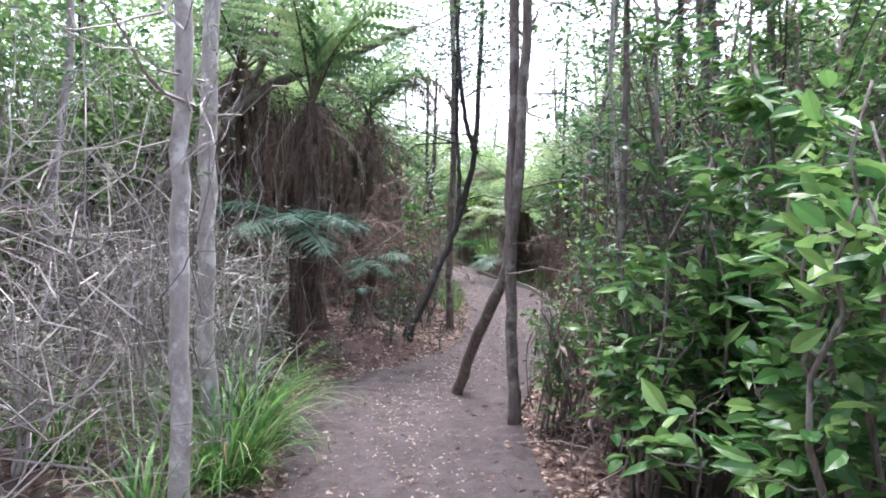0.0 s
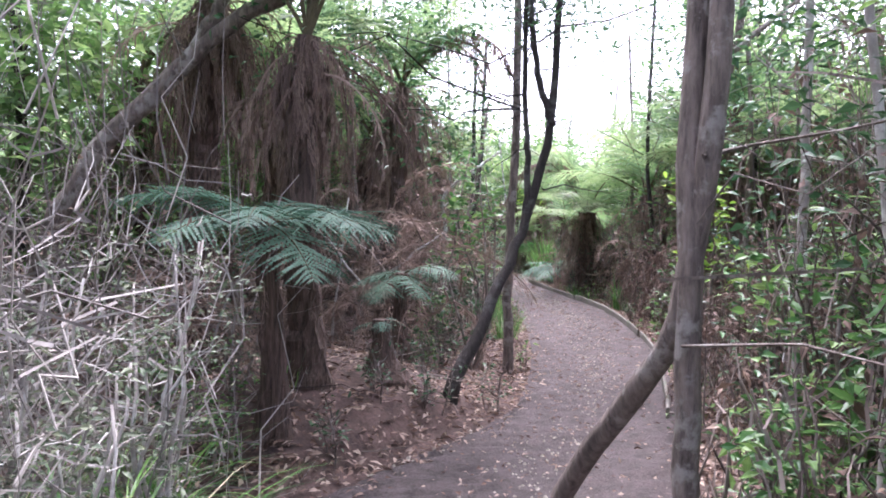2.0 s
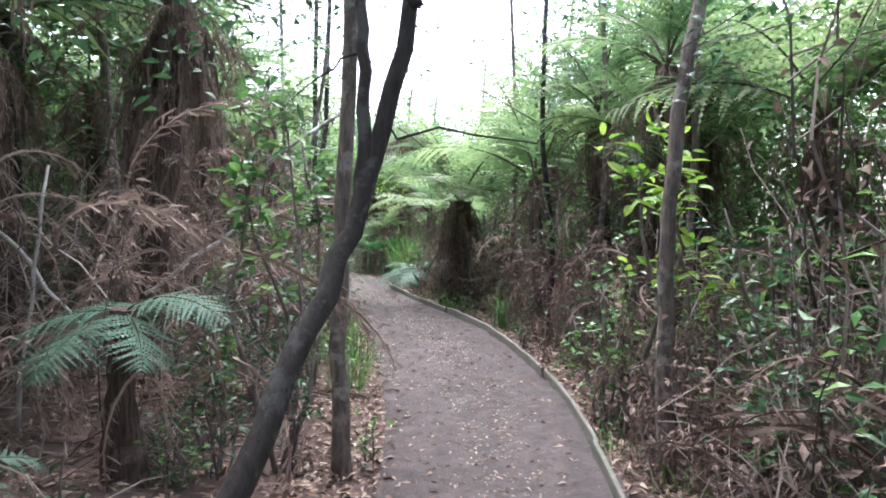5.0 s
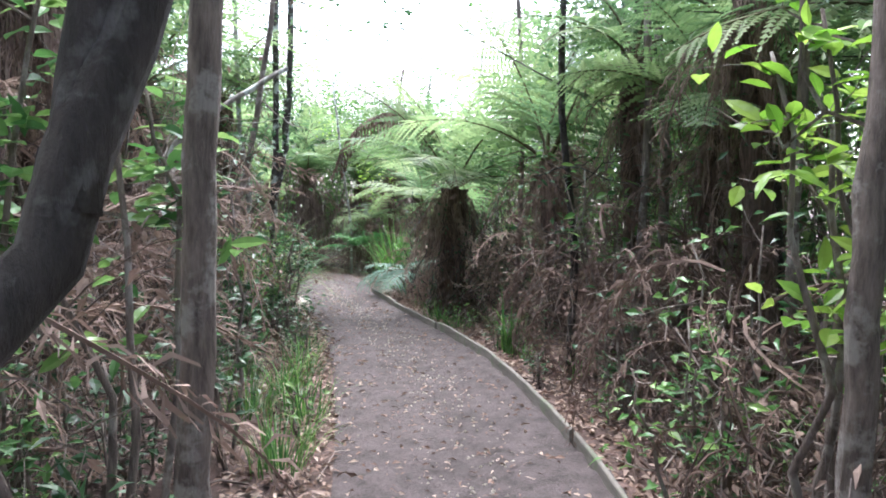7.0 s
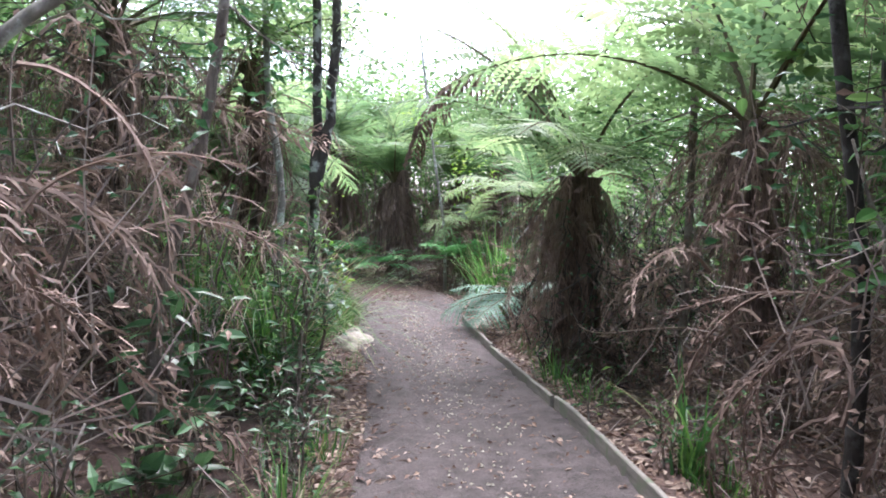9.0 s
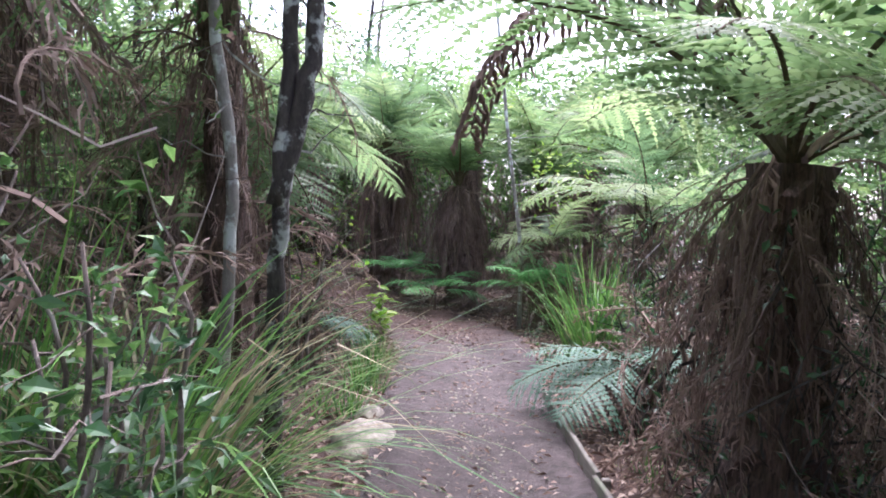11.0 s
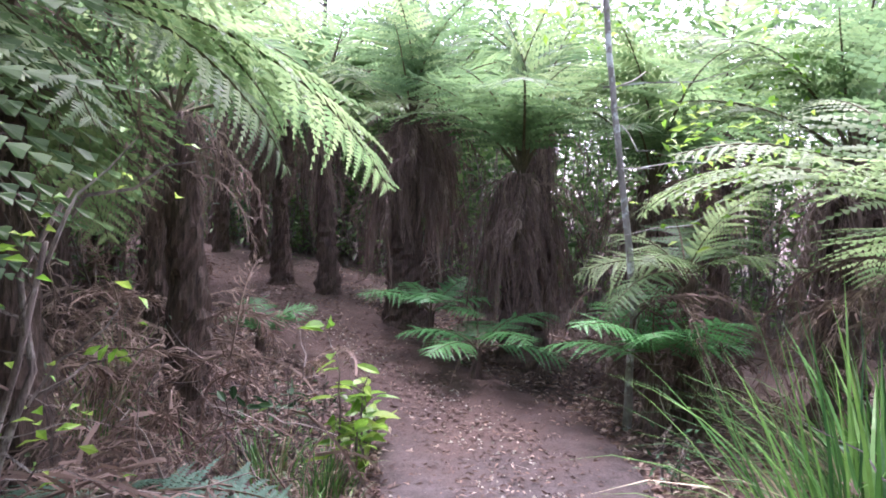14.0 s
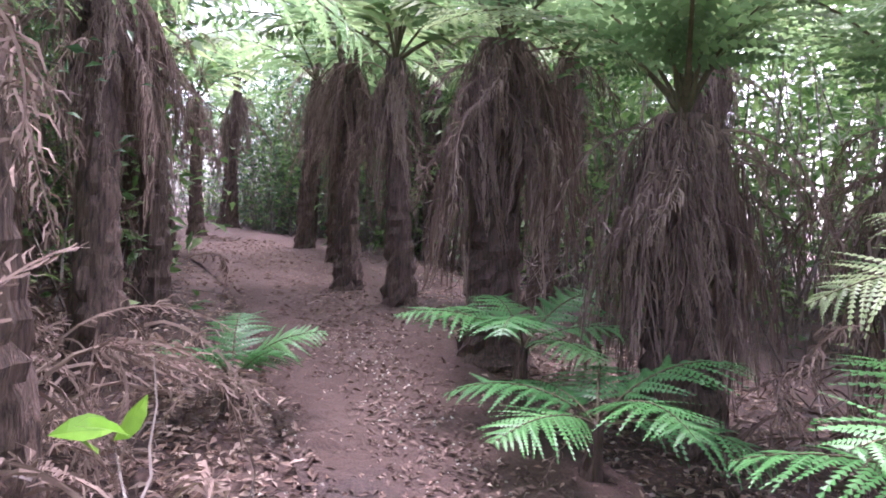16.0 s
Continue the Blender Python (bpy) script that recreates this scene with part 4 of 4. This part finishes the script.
sedge(1.72, 15.6, 70, 0.32, "low green grass at the timber edging", 252, 0.05, 0.008)
sedge(1.6, 16.2, 70, 0.35, "low green grass at the timber edging", 253, 0.05, 0.008)
for i, (fx, fy, h, n, L, d, fine) in enumerate([(3.3, 12.9, 2.0, 11, 1.5, 20, True), (3.9, 11.0, 2.3, 11, 1.9, 16, True), (2.85, 13.4, 2.7, 8, 1.5, 10, True), (3.0, 11.9, 2.9, 8, 1.5, 10, True), (2.7, 15.0, 1.9, 8, 1.8, 34, True), (4.4, 13.6, 2.6, 11, 2.1, 26, False), (4.9, 9.4, 2.6, 11, 2.1, 20, False), (3.4, 17.2, 2.4, 10, 2.0, 30, False), (5.2, 15.6, 3.0, 11, 2.2, 26, False)]):
    tree_fern(fx, fy, h, n, L, "tree fern with arching pale green fronds and a brown skirt", d, 0.12, 0.08, fine, seed=30 + i, strips=34, strip_len=1.2, low=14)
for i, (tx, ty) in enumerate([(2.35, 13.4), (2.75, 13.0), (3.2, 13.9), (2.5, 16.0), (3.6, 15.2), (2.9, 11.3), (3.5, 12.3)]):
    tree(tx, ty, [(stem_to(tx, ty, (tx + 0.05, ty, 1.0), (tx - 0.1 * (-1) ** i, ty, 2.4), (tx, ty + 0.1, 5)), 0.036, 0.024)], M_BROWN if i % 2 else M_DARK, "thin brown trunk hung with withered fern scraps", 260 + i, 350, (tx, ty, 4.8), 0.08, M_LEAF_DARK, limbs=16)
shrub(2.6, 13.3, 1.9, 0.6, 60, 0.12, M_LEAF, "thin climber with a few large bright leaves", 268, 3, start=0.6)
shrub(2.3, 12.2, 0.5, 0.3, 60, 0.08, M_LEAF_DARK, "low seedling with dark green leaves", 269, 4)

# ================= second stretch =================
shrub(-0.2, 9.75, 2.1, 0.42, 280, 0.11, M_LEAF, "sapling with large soft green leaves by a trunk", 281, 4, start=0.55)
shrub(-0.4, 12.9, 0.6, 0.35, 110, 0.07, M_LEAF_DARK, "low leafy plant with dark green leaves", 282, 5)
for i, (sx, sy, h, sp, n) in enumerate([(-0.15, 14.8, 1.3, 0.4, 330), (-0.2, 15.1, 1.4, 0.36, 360), (-0.75, 14.6, 0.9, 0.4, 150), (-0.75, 15.0, 1.3, 0.35, 240), (-0.05, 14.1, 0.6, 0.3, 160)]):
    shrub(sx, sy, h, sp, n, 0.075, M_LEAF if i % 2 else M_LEAF_DARK, "leafy green shrub leaning over the path edge", 285 + i, 6, lean=(0.08, 0))
shrub(-0.35, 13.6, 0.5, 0.25, 40, 0.17, M_LEAF_DARK, "young plant with large blue-green leaves in a rosette", 295, 3)
shrub(-0.45, 14.1, 0.9, 0.28, 46, 0.17, M_LEAF_DARK, "young plant with large blue-green leaves in a rosette", 296, 3)
for i, (sx, sy, n, L) in enumerate([(0.05, 12.9, 110, 0.42), (-0.15, 12.4, 90, 0.4), (0.12, 13.5, 90, 0.38), (-0.35, 13.3, 80, 0.36), (0.1, 14.3, 70, 0.34), (-0.6, 12.6, 80, 0.35)]):
    sedge(sx, sy, n, L, "fresh green grass tuft at the path edge", 300 + i, 0.15, 0.008)
tree(-0.8, 12.95, [(stem_to(-0.8, 12.95, (-0.78, 12.95, 0.8), (-0.75, 12.95, 1.18), (-0.68, 12.95, 1.4), (-0.78, 12.95, 1.63), (-0.74, 12.95, 1.9), (-0.5, 13.0, 2.1), (-0.3, 13.1, 2.25), (0.05, 13.2, 2.5)), 0.034, 0.018)], M_LICHEN, "crooked pale grey stem in the dead fern tangle", 310, limbs=5)
tree(-0.7, 14.0, [(stem_to(-0.7, 14.0, (-0.56, 14.0, 1.1), (-0.36, 14.0, 1.76), (-0.26, 14.0, 2.31), (-0.1, 14.0, 3.4)), 0.034, 0.022)], M_BROWN, "slim brown leaning stem at the path edge", 311, 200, (-0.2, 15.6, 4.4), 0.08, M_LEAF_DARK, limbs=5)
for i, (fx, fy, h, n, L, d) in enumerate([(-1.9, 16.0, 2.6, 11, 2.0, 46), (-1.2, 17.6, 2.7, 10, 1.9, 30), (-3.0, 15.2, 2.9, 10, 2.1, 36), (-2.9, 18.0, 2.7, 10, 2.0, 36)]):
    tree_fern(fx, fy, h, n, L, SKIRT, d // 2, 0.17, 0.11, i < 2, seed=50 + i, dead_len=1.3, strips=(60, 14, 60, 50)[i], strip_len=1.4, low=(10, -12, 10, 10)[i])
dead_fern_bank(-1.8, 16.4, 1.0, 1.3, 1.8, 130, 312, "tangled bank of collapsed brown fern fronds")
# right: low crowned tree fern and sedges
low_fern = tree_fern(1.9, 16.55, 1.65, 14, 1.75, "tree fern with bright arching fronds over the path edging", 44, 0.22, 0.15, seed=60, spread=0.8, dead_len=0.8, low=6, strips=70, strip_len=1.2)
part_of(low_fern, "dead_frond", FRINGE, pose(0, 0, 1.62, 0, 0, 50) @ Matrix.Diagonal((2.9, 2.9, 2.9, 1)), "brown dead frond arching out with hanging leaflets")
tree_fern(1.95, 21.3, 1.5, 11, 1.6, "tree fern with bright arching fronds over the path", 22, 0.16, 0.1, seed=61)
sedge(1.35, 20.0, 340, 1.25, "large upright bright green sedge tussock at the path edge", 315, 0.06, 0.02, 0.9, radius=0.2)
sedge(1.75, 20.9, 420, 1.15, "large upright bright green sedge tussock at the path edge", 316, 0.06, 0.02, 0.9, radius=0.22)
sedge(1.75, 19.4, 160, 0.95, "green sedge tussock behind a larger one", 317, 0.1, 0.014, radius=0.14)
tree_fern(1.5, 18.35, 0.45, 9, 1.0, "young fern with blue-green fronds low beside the path", 4, 0.1, 0.06, blue=True, seed=62, drop=0.4, low=-5)
thicket(2.3, 17.8, 0.9, 1.8, 1.7, 800, "brown twiggy scrub beside the path", 318, M_DARK, 0.5, 0.006, 3600, M_LEAF_DARK, 0.06, gap=0.3)
thicket(2.6, 20.6, 1.0, 1.8, 1.6, 320, "brown twiggy scrub beside the path", 319, M_TWIG, 0.5, 0.005, 900, M_DEAD, 0.05, gap=0.6)
dead_fern_bank(2.1, 18.2, 0.7, 1.5, 0.9, 200, 309, "dark heap of withered fronds beside the path")
# left: two trunks, sedge, rock
tree(-0.42, 16.75, [(stem_to(-0.42, 16.75, (-0.42, 16.75, 1.0), (-0.4, 16.75, 1.7), (-0.38, 16.8, 2.4), (-0.35, 16.8, 5)), 0.045, 0.036), ([(-0.42, 16.75, 1.5), (-0.28, 16.78, 2.1), (-0.22, 16.8, 2.8), (-0.15, 16.9, 5)], 0.05, 0.035)], M_LICHEN_DARK, "dark twin-stemmed trunk with pale lichen at the path edge", 320, 500, (-0.3, 16.8, 5), 0.08, M_LEAF_DARK, limbs=6)
tree(-0.8, 16.95, [(stem_to(-0.8, 16.95, (-0.75, 16.95, 1.0), (-0.72, 16.95, 1.7), (-0.85, 16.95, 2.4), (-0.9, 17, 5)), 0.035, 0.028)], M_LICHEN, "slim pale-lichened stem beside a dark trunk", 321, 300, (-0.9, 17, 5), 0.07, M_LEAF, limbs=5)
sedge(-0.55, 15.75, 420, 1.65, "tall sedge tussock with long arching blades", 322, 0.22, 0.016, radius=0.2, droopy=True)
sedge(-1.3, 16.9, 160, 1.1, "tall sedge tussock with long arching blades", 323, 0.2, 0.015, radius=0.18, droopy=True)
sedge(-0.95, 15.5, 260, 1.5, "tall sedge tussock with long arching blades", 324, 0.2, 0.012, radius=0.14)
for i, (sx, sy, n, L) in enumerate([(-0.5, 18.9, 110, 0.4), (-0.62, 19.5, 110, 0.42), (-0.75, 20.3, 100, 0.4), (-1.0, 20.9, 90, 0.36), (-0.45, 18.2, 80, 0.32)]):
    sedge(sx, sy, n, L, "soft green grass at the path edge", 325 + i, 0.15, 0.008)


def stone(x, y, sx, sy, sz, seed):
    bm = bmesh.new()
    bmesh.ops.create_icosphere(bm, subdivisions=4, radius=1)
    for v in bm.verts:
        d = 1 + 0.22 * noise.noise(v.co * 1.4 + Vector((seed, 0, 0))) + 0.06 * noise.noise(v.co * 5 + Vector((seed, 3, 0)))
        v.co = Vector((v.co.x * sx, v.co.y * sy, v.co.z * sz)) * d
    me = bpy.data.meshes.new("rock")
    bm.to_mesh(me)
    bm.free()
    me.materials.append(M_STONE)
    me.polygons.foreach_set("use_smooth", [True] * len(me.polygons))
    thing("rock", x, y, "pale weathered rock half sunk at the path edge", "rock", "rocks at the path edge", me=me)


stone(-0.2, 17.6, 0.2, 0.28, 0.13, 1)
stone(-0.28, 18.15, 0.1, 0.12, 0.09, 5)

# ================= fern grove at the end =================
tree_fern(-2.3, 21.5, 2.0, 11, 1.3, "tree fern with long drooping dark green fronds", 20, 0.15, 0.1, seed=70, low=-6, turn=8, strips=24, strip_len=0.8)
tree_fern(-1.85, 19.8, 2.3, 18, 1.75, "tree fern with long drooping dark green fronds", 22, 0.15, 0.1, seed=71, low=-34)
tree_fern(-0.33, 24.2, 1.8, 13, 1.8, "tree fern with an upright vase of bright fronds", 20, 0.2, 0.14, seed=72, spread=0.45, low=34, dead_len=0.9, strips=120, strip_len=1.9)
tree_fern(-1.6, 24.7, 2.25, 11, 1.6, "tree fern hidden in a deep skirt of brown fronds", 20, 0.19, 0.14, seed=73, spread=0.45, low=30, dead_len=0.9, strips=160, strip_len=1.7)
tree_fern(-0.62, 23.35, 0.3, 7, 0.8, "young ground fern with vivid green fronds", 1, 0.05, 0.03, seed=74, bold=True, drop=0.4, low=-6)
tree_fern(-1.2, 23.95, 0.4, 7, 0.8, "young ground fern with vivid green fronds", 1, 0.05, 0.03, seed=75, bold=True, drop=0.4, low=-6)
tree_fern(0.75, 22.5, 0.5, 8, 0.85, "young fern with spreading green fronds beside the path", 5, 0.09, 0.05, seed=76, bold=True, drop=0.5)
tree_fern(1.0, 22.9, 1.15, 9, 0.85, "small tree fern with curled old fronds", 14, 0.12, 0.08, seed=77, dead_len=0.8)
tree_fern(0.9, 24.6, 1.9, 12, 1.9, "tree fern with bright spreading fronds and brown skirt", 40, 0.18, 0.12, seed=78, low=22, strips=100, strip_len=1.6)
tree_fern(2.3, 23.5, 2.1, 12, 1.9, "tree fern with bright spreading fronds and brown skirt", 30, 0.18, 0.12, seed=79, low=20, strips=80, strip_len=1.6)
tree_fern(-2.45, 23.0, 0.2, 5, 0.6, "young ground fern with vivid green fronds", 3, 0.05, 0.03, seed=80, bold=True, drop=0.5)
tree_fern(-1.75, 18.9, 2.0, 16, 1.35, "tree fern with a dense drooping head of green fronds", 16, 0.15, 0.1, seed=82, low=-28, strips=40, strip_len=1.3)
tree_fern(-1.25, 19.6, 0.45, 5, 0.75, "young fern with blue-green fronds over dead ones", 14, 0.1, 0.06, blue=True, seed=81, drop=0.7, low=-10)
tree(0.6, 22.6, [(stem_to(0.6, 22.6, (0.62, 22.6, 1.0), (0.5, 22.6, 1.9), (0.4, 22.6, 2.6), (0.2, 22.6, 4.4)), 0.028, 0.02)], M_LICHEN, "slim leaning trunk mottled with pale lichen", 340, 400, (0.2, 22.6, 4.4), 0.09, M_LEAF_LIME, limbs=5)
for i, (fx, fy, h, d, r) in enumerate([(-3.1, 26.0, 2.3, 36, 0.15), (-3.9, 26.4, 2.4, 30, 0.14), (-5.0, 27.9, 2.6, 26, 0.14), (-6.4, 29.3, 2.6, 20, 0.15), (-7.8, 31.2, 2.8, 20, 0.15), (-4.6, 24.3, 2.4, 30, 0.15), (-6.2, 25.6, 2.6, 24, 0.15), (-3.3, 22.9, 2.3, 36, 0.16), (-8.3, 27.2, 2.7, 20, 0.15), (-10.5, 32.3, 3, 16, 0.15), (-2.0, 27.2, 2.6, 30, 0.15), (-5.6, 25.0, 2.3, 40, 0.15), (-7.2, 27.0, 2.4, 40, 0.15), (-9.4, 30.0, 2.5, 40, 0.15), (-4.0, 22.4, 2.2, 40, 0.15), (-5.4, 23.4, 2.3, 40, 0.15), (-9.8, 28.4, 2.4, 40, 0.15), (-12.0, 33.5, 2.6, 40, 0.15), (-12.4, 31.0, 2.6, 40, 0.15), (-0.4, 27.0, 2.6, 26, 0.15), (1.8, 26.4, 2.6, 26, 0.15)]):
    tree_fern(fx, fy, h, 10, 1.8, "dark-trunked tree fern beside the rising path", d // 2, r * 0.85, 0.085, False, seed=90 + i, low=18, spread=0.8, strips=60, strip_len=1.3)
dead_fern_bank(-1.55, 20.0, 0.75, 1.3, 0.75, 110, 350, "heap of curled dead fronds beside the path", 0.15)
dead_fern_bank(-2.9, 21.8, 0.8, 1.0, 0.6, 90, 351, "heap of curled dead fronds beside the path", 0.15)
dead_fern_bank(0.9, 23.4, 0.7, 0.9, 0.9, 90, 352, "heap of curled dead fronds under the tree ferns", 0.15)
dead_fern_bank(-4.4, 23.3, 1.2, 0.8, 0.6, 60, 353, "heap of curled dead fronds under the tree ferns", 0.15)
thicket(-1.6, 20.4, 0.7, 1.2, 0.9, 170, "thin dry stems among dead fronds", 354, M_TWIG, 0.4, 0.004, 200, M_LEAF_GREY, 0.045)
thicket(0.9, 23.3, 0.7, 1.0, 1.3, 110, "thin dry stems among dead fronds", 355, M_TWIG, 0.4, 0.005)
thicket(-2.4, 26.4, 1.6, 1.2, 1.5, 200, "thin dry stems among the fern trunks", 356, M_TWIG, 0.6, 0.005, 300, M_LEAF_GREY, 0.06)
shrub(-0.95, 21.2, 0.68, 0.2, 60, 0.15, M_LEAF_LIME, "seedling with a whorl of yellow-green leaves", 360, 3)
shrub(-0.9, 21.6, 0.4, 0.18, 40, 0.13, M_LEAF_LIME, "seedling with a whorl of yellow-green leaves", 361, 2)
shrub(-1.55, 21.2, 0.5, 0.3, 50, 0.1, M_LEAF_DARK, "low seedling with blue-green leaves", 362, 4)
shrub(-1.0, 18.7, 1.9, 0.5, 160, 0.05, M_LEAF_LIME, "open sapling with small yellowish leaves", 363, 4, start=0.5)
shrub(-1.1, 18.2, 0.5, 0.35, 90, 0.06, M_LEAF_GREY, "low seedling with pale leaves", 364, 4)
sedge(-2.5, 21.0, 90, 0.6, "straggly grass among dead fronds", 365, 0.5, 0.009)
sedge(-2.75, 21.6, 90, 0.6, "straggly grass among dead fronds", 366, 0.6, 0.009)
sedge(-1.3, 20.9, 70, 0.4, "straggly grass among dead fronds", 367, 0.3, 0.009)

# seedlings on the forest floor
SEED = np.random.default_rng(55)
small = [shrub(-0.75, 9.2, 0.32, 0.18, 34, 0.06, M_LEAF, "small green seedling among fallen leaves", 370, 2, group="seedlings"), shrub(2.15, 10.2, 0.4, 0.2, 46, 0.055, M_LEAF_DARK, "small dark green seedling among fallen leaves", 371, 3, group="seedlings"),
         sedge(-0.9, 12.0, 36, 0.28, "thin grass tuft among fallen leaves", 372, 0.2, 0.006)]
for i, (sx, sy) in enumerate(scatter(95, -2.6, 3.2, 6.5, 22, 0.12, SEED, 1.5)):
    copy_thing(small[i % 3], pose(float(sx), float(sy), gz(sx, sy), 0, 0, float(SEED.uniform(0, 360))))
# canopy close above the walk
for i, (cx, cy, h) in enumerate([ (-2.4, 14.4, 6.4), (-4.6, 9.2, 7), (-2.5, 16.8, 6.4), (3.0, 7.7, 6.4), (3.7, 9.8, 6.4), (3.5, 4.9, 6.5), (-3.4, 3.4, 6.5), (-4, 5.4, 6.8), (3.7, 14.6, 6.6), (-3.2, 20.2, 5.8), (2.4, 6.4, 6.0), (-2.9, 12.6, 6.2), (-2.0, 12.4, 6.0), (-1.9, 14.6, 6.0)]):
    tree(cx, cy, [(stem_to(cx, cy, (cx + 0.06, cy, h * 0.3), (cx - 0.1, cy + 0.1, h * 0.6), (cx + 0.1, cy, h)), 0.06, 0.03)], (M_BROWN, M_DARK)[i % 2],
         "slender tree with a loose canopy over the ferns", 700 + i, 2200, (cx, cy, h), 0.085, (M_LEAF_DARK, M_CANOPY, M_LEAF)[i % 3], limbs=6, size=1.7, low=0.42)

# ================= bush further off =================
g = np.random.default_rng(77)
far = np.concatenate([scatter(20, -13, -4.5, -4, 23, 3.6, g), scatter(20, 4.6, 12, -4, 28, 3.4, g), scatter(14, -8, 6, 28, 36, 1.5, g)])
for i, (fx, fy) in enumerate(far):
    tree_fern(float(fx), float(fy), float(g.uniform(2.0, 3.6)), 10, float(g.uniform(1.7, 2.3)), "tree fern standing back in dense bush", 14, 0.16, 0.1, False, seed=400 + i, dead_len=1.2)
for i, (fx, fy) in enumerate(np.concatenate([scatter(17, -14, -3.6, -5, 24, 3.0, g), scatter(15, 4.2, 12, -5, 28, 3.0, g), scatter(9, -9, 7, 29, 37, 2.0, g)])):
    fx, fy, h = float(fx), float(fy), float(g.uniform(5.5, 8.5))
    tree(fx, fy, [(stem_to(fx, fy, (fx + 0.1, fy, h * 0.3), (fx - 0.15, fy + 0.1, h * 0.6), (fx + 0.1, fy, h)), float(g.uniform(0.06, 0.13)), 0.04)], (M_BROWN, M_DARK, M_PALE)[i % 3],
         "tall bush tree with a loose leafy crown", 500 + i, 2000, (fx, fy, h * 0.85), 0.13, (M_CANOPY, M_LEAF_DARK, M_LEAF)[i % 3], limbs=4, size=2.0, low=0.3)


shrub(-0.75, 10.4, 1.1, 0.45, 220, 0.08, M_LEAF, "leafy green shrub under a dark trunk", 380, 6)
shrub(-0.5, 11.2, 0.7, 0.4, 180, 0.07, M_LEAF_DARK, "leafy green shrub under a dark trunk", 381, 6)


def bush_wall(name, x0, x1, y0, y1, n, h, mat, leaf, seed, label, gap, back=99):
    """Dense far undergrowth: clumps of leaves over thin stems."""
    q = np.random.default_rng(seed)
    p = scatter(n, x0, x1, y0, y1, gap, q, back)
    z = height(p[:, 0], p[:, 1])
    top = z + h * q.beta(1.3, 1.2, len(p))
    k = 26
    c = np.repeat(np.column_stack([p, top]), k, 0) + q.normal(size=(len(p) * k, 3)) * (0.34, 0.34, 0.3)
    c[:, 2] = np.maximum(c[:, 2], 0.05)
    ob = thing(name, 0, 0, label, "undergrowth", "", "stuff", z=0.0)
    part_of(ob, "foliage", mesh_of("foliage", *leaves(c, leaf, leaf * 0.4, q, -0.05), mat))
    part_of(ob, "stems", mesh_of("stems", *twigs(np.column_stack([p, z - 0.05]), np.column_stack([p + q.normal(size=p.shape) * 0.15, top]), 0.012, q, 0.05), M_BROWN))


bush_wall("undergrowth", -15, -3.4, -6, 24, 2600, 4.4, M_CANOPY, 0.19, 601, "dense dark green undergrowth behind the ferns", 3.0, 6.5)
bush_wall("undergrowth", 3.6, 13, -6, 29, 2600, 4.4, M_CANOPY, 0.19, 602, "dense green undergrowth behind the ferns", 2.9, 6.5)
bush_wall("undergrowth", -14, 9, 27, 39, 2200, 4.6, M_CANOPY, 0.2, 603, "sunlit green bush beyond the grove", 1.8, 7.0)
# added out of view behind the camera's start; only screens sky light there
bush_wall("undergrowth", -9, 8, -9, -3.5, 700, 4.5, M_LEAF_DARK, 0.14, 604, "unseen dense bush added behind the start of the walk", 1.0)
bush_wall("undergrowth", -18, -4.5, 22, 36, 1500, 3.6, M_CANOPY, 0.18, 605, "light green bush closing the rising path", 0.7, 6.0)
bush_wall("undergrowth", -20, -6, 23, 42, 2200, 5.0, M_LEAF_DARK, 0.17, 606, "dark bush closing the rising path", 0.6, 9.0)
litter("leaf_litter", 5000, -9, 0.5, 22, 30, 0.06, 0.0, 2.5, "brown litter between the fern trunks", 5)
litter("leaf_litter", 3500, -9, 0.5, 22, 30, 0.06, -1.5, 0.0, "brown fern scraps strewn over the rising path", 6, 0.012, M_DEAD, True)
fallen_sticks(90, -6, 0.6, 21.5, 27, 12, "dead fern stalks lying across the shaded soil", -0.9, 0.5, M_TWIG, 0.02, 0.004)
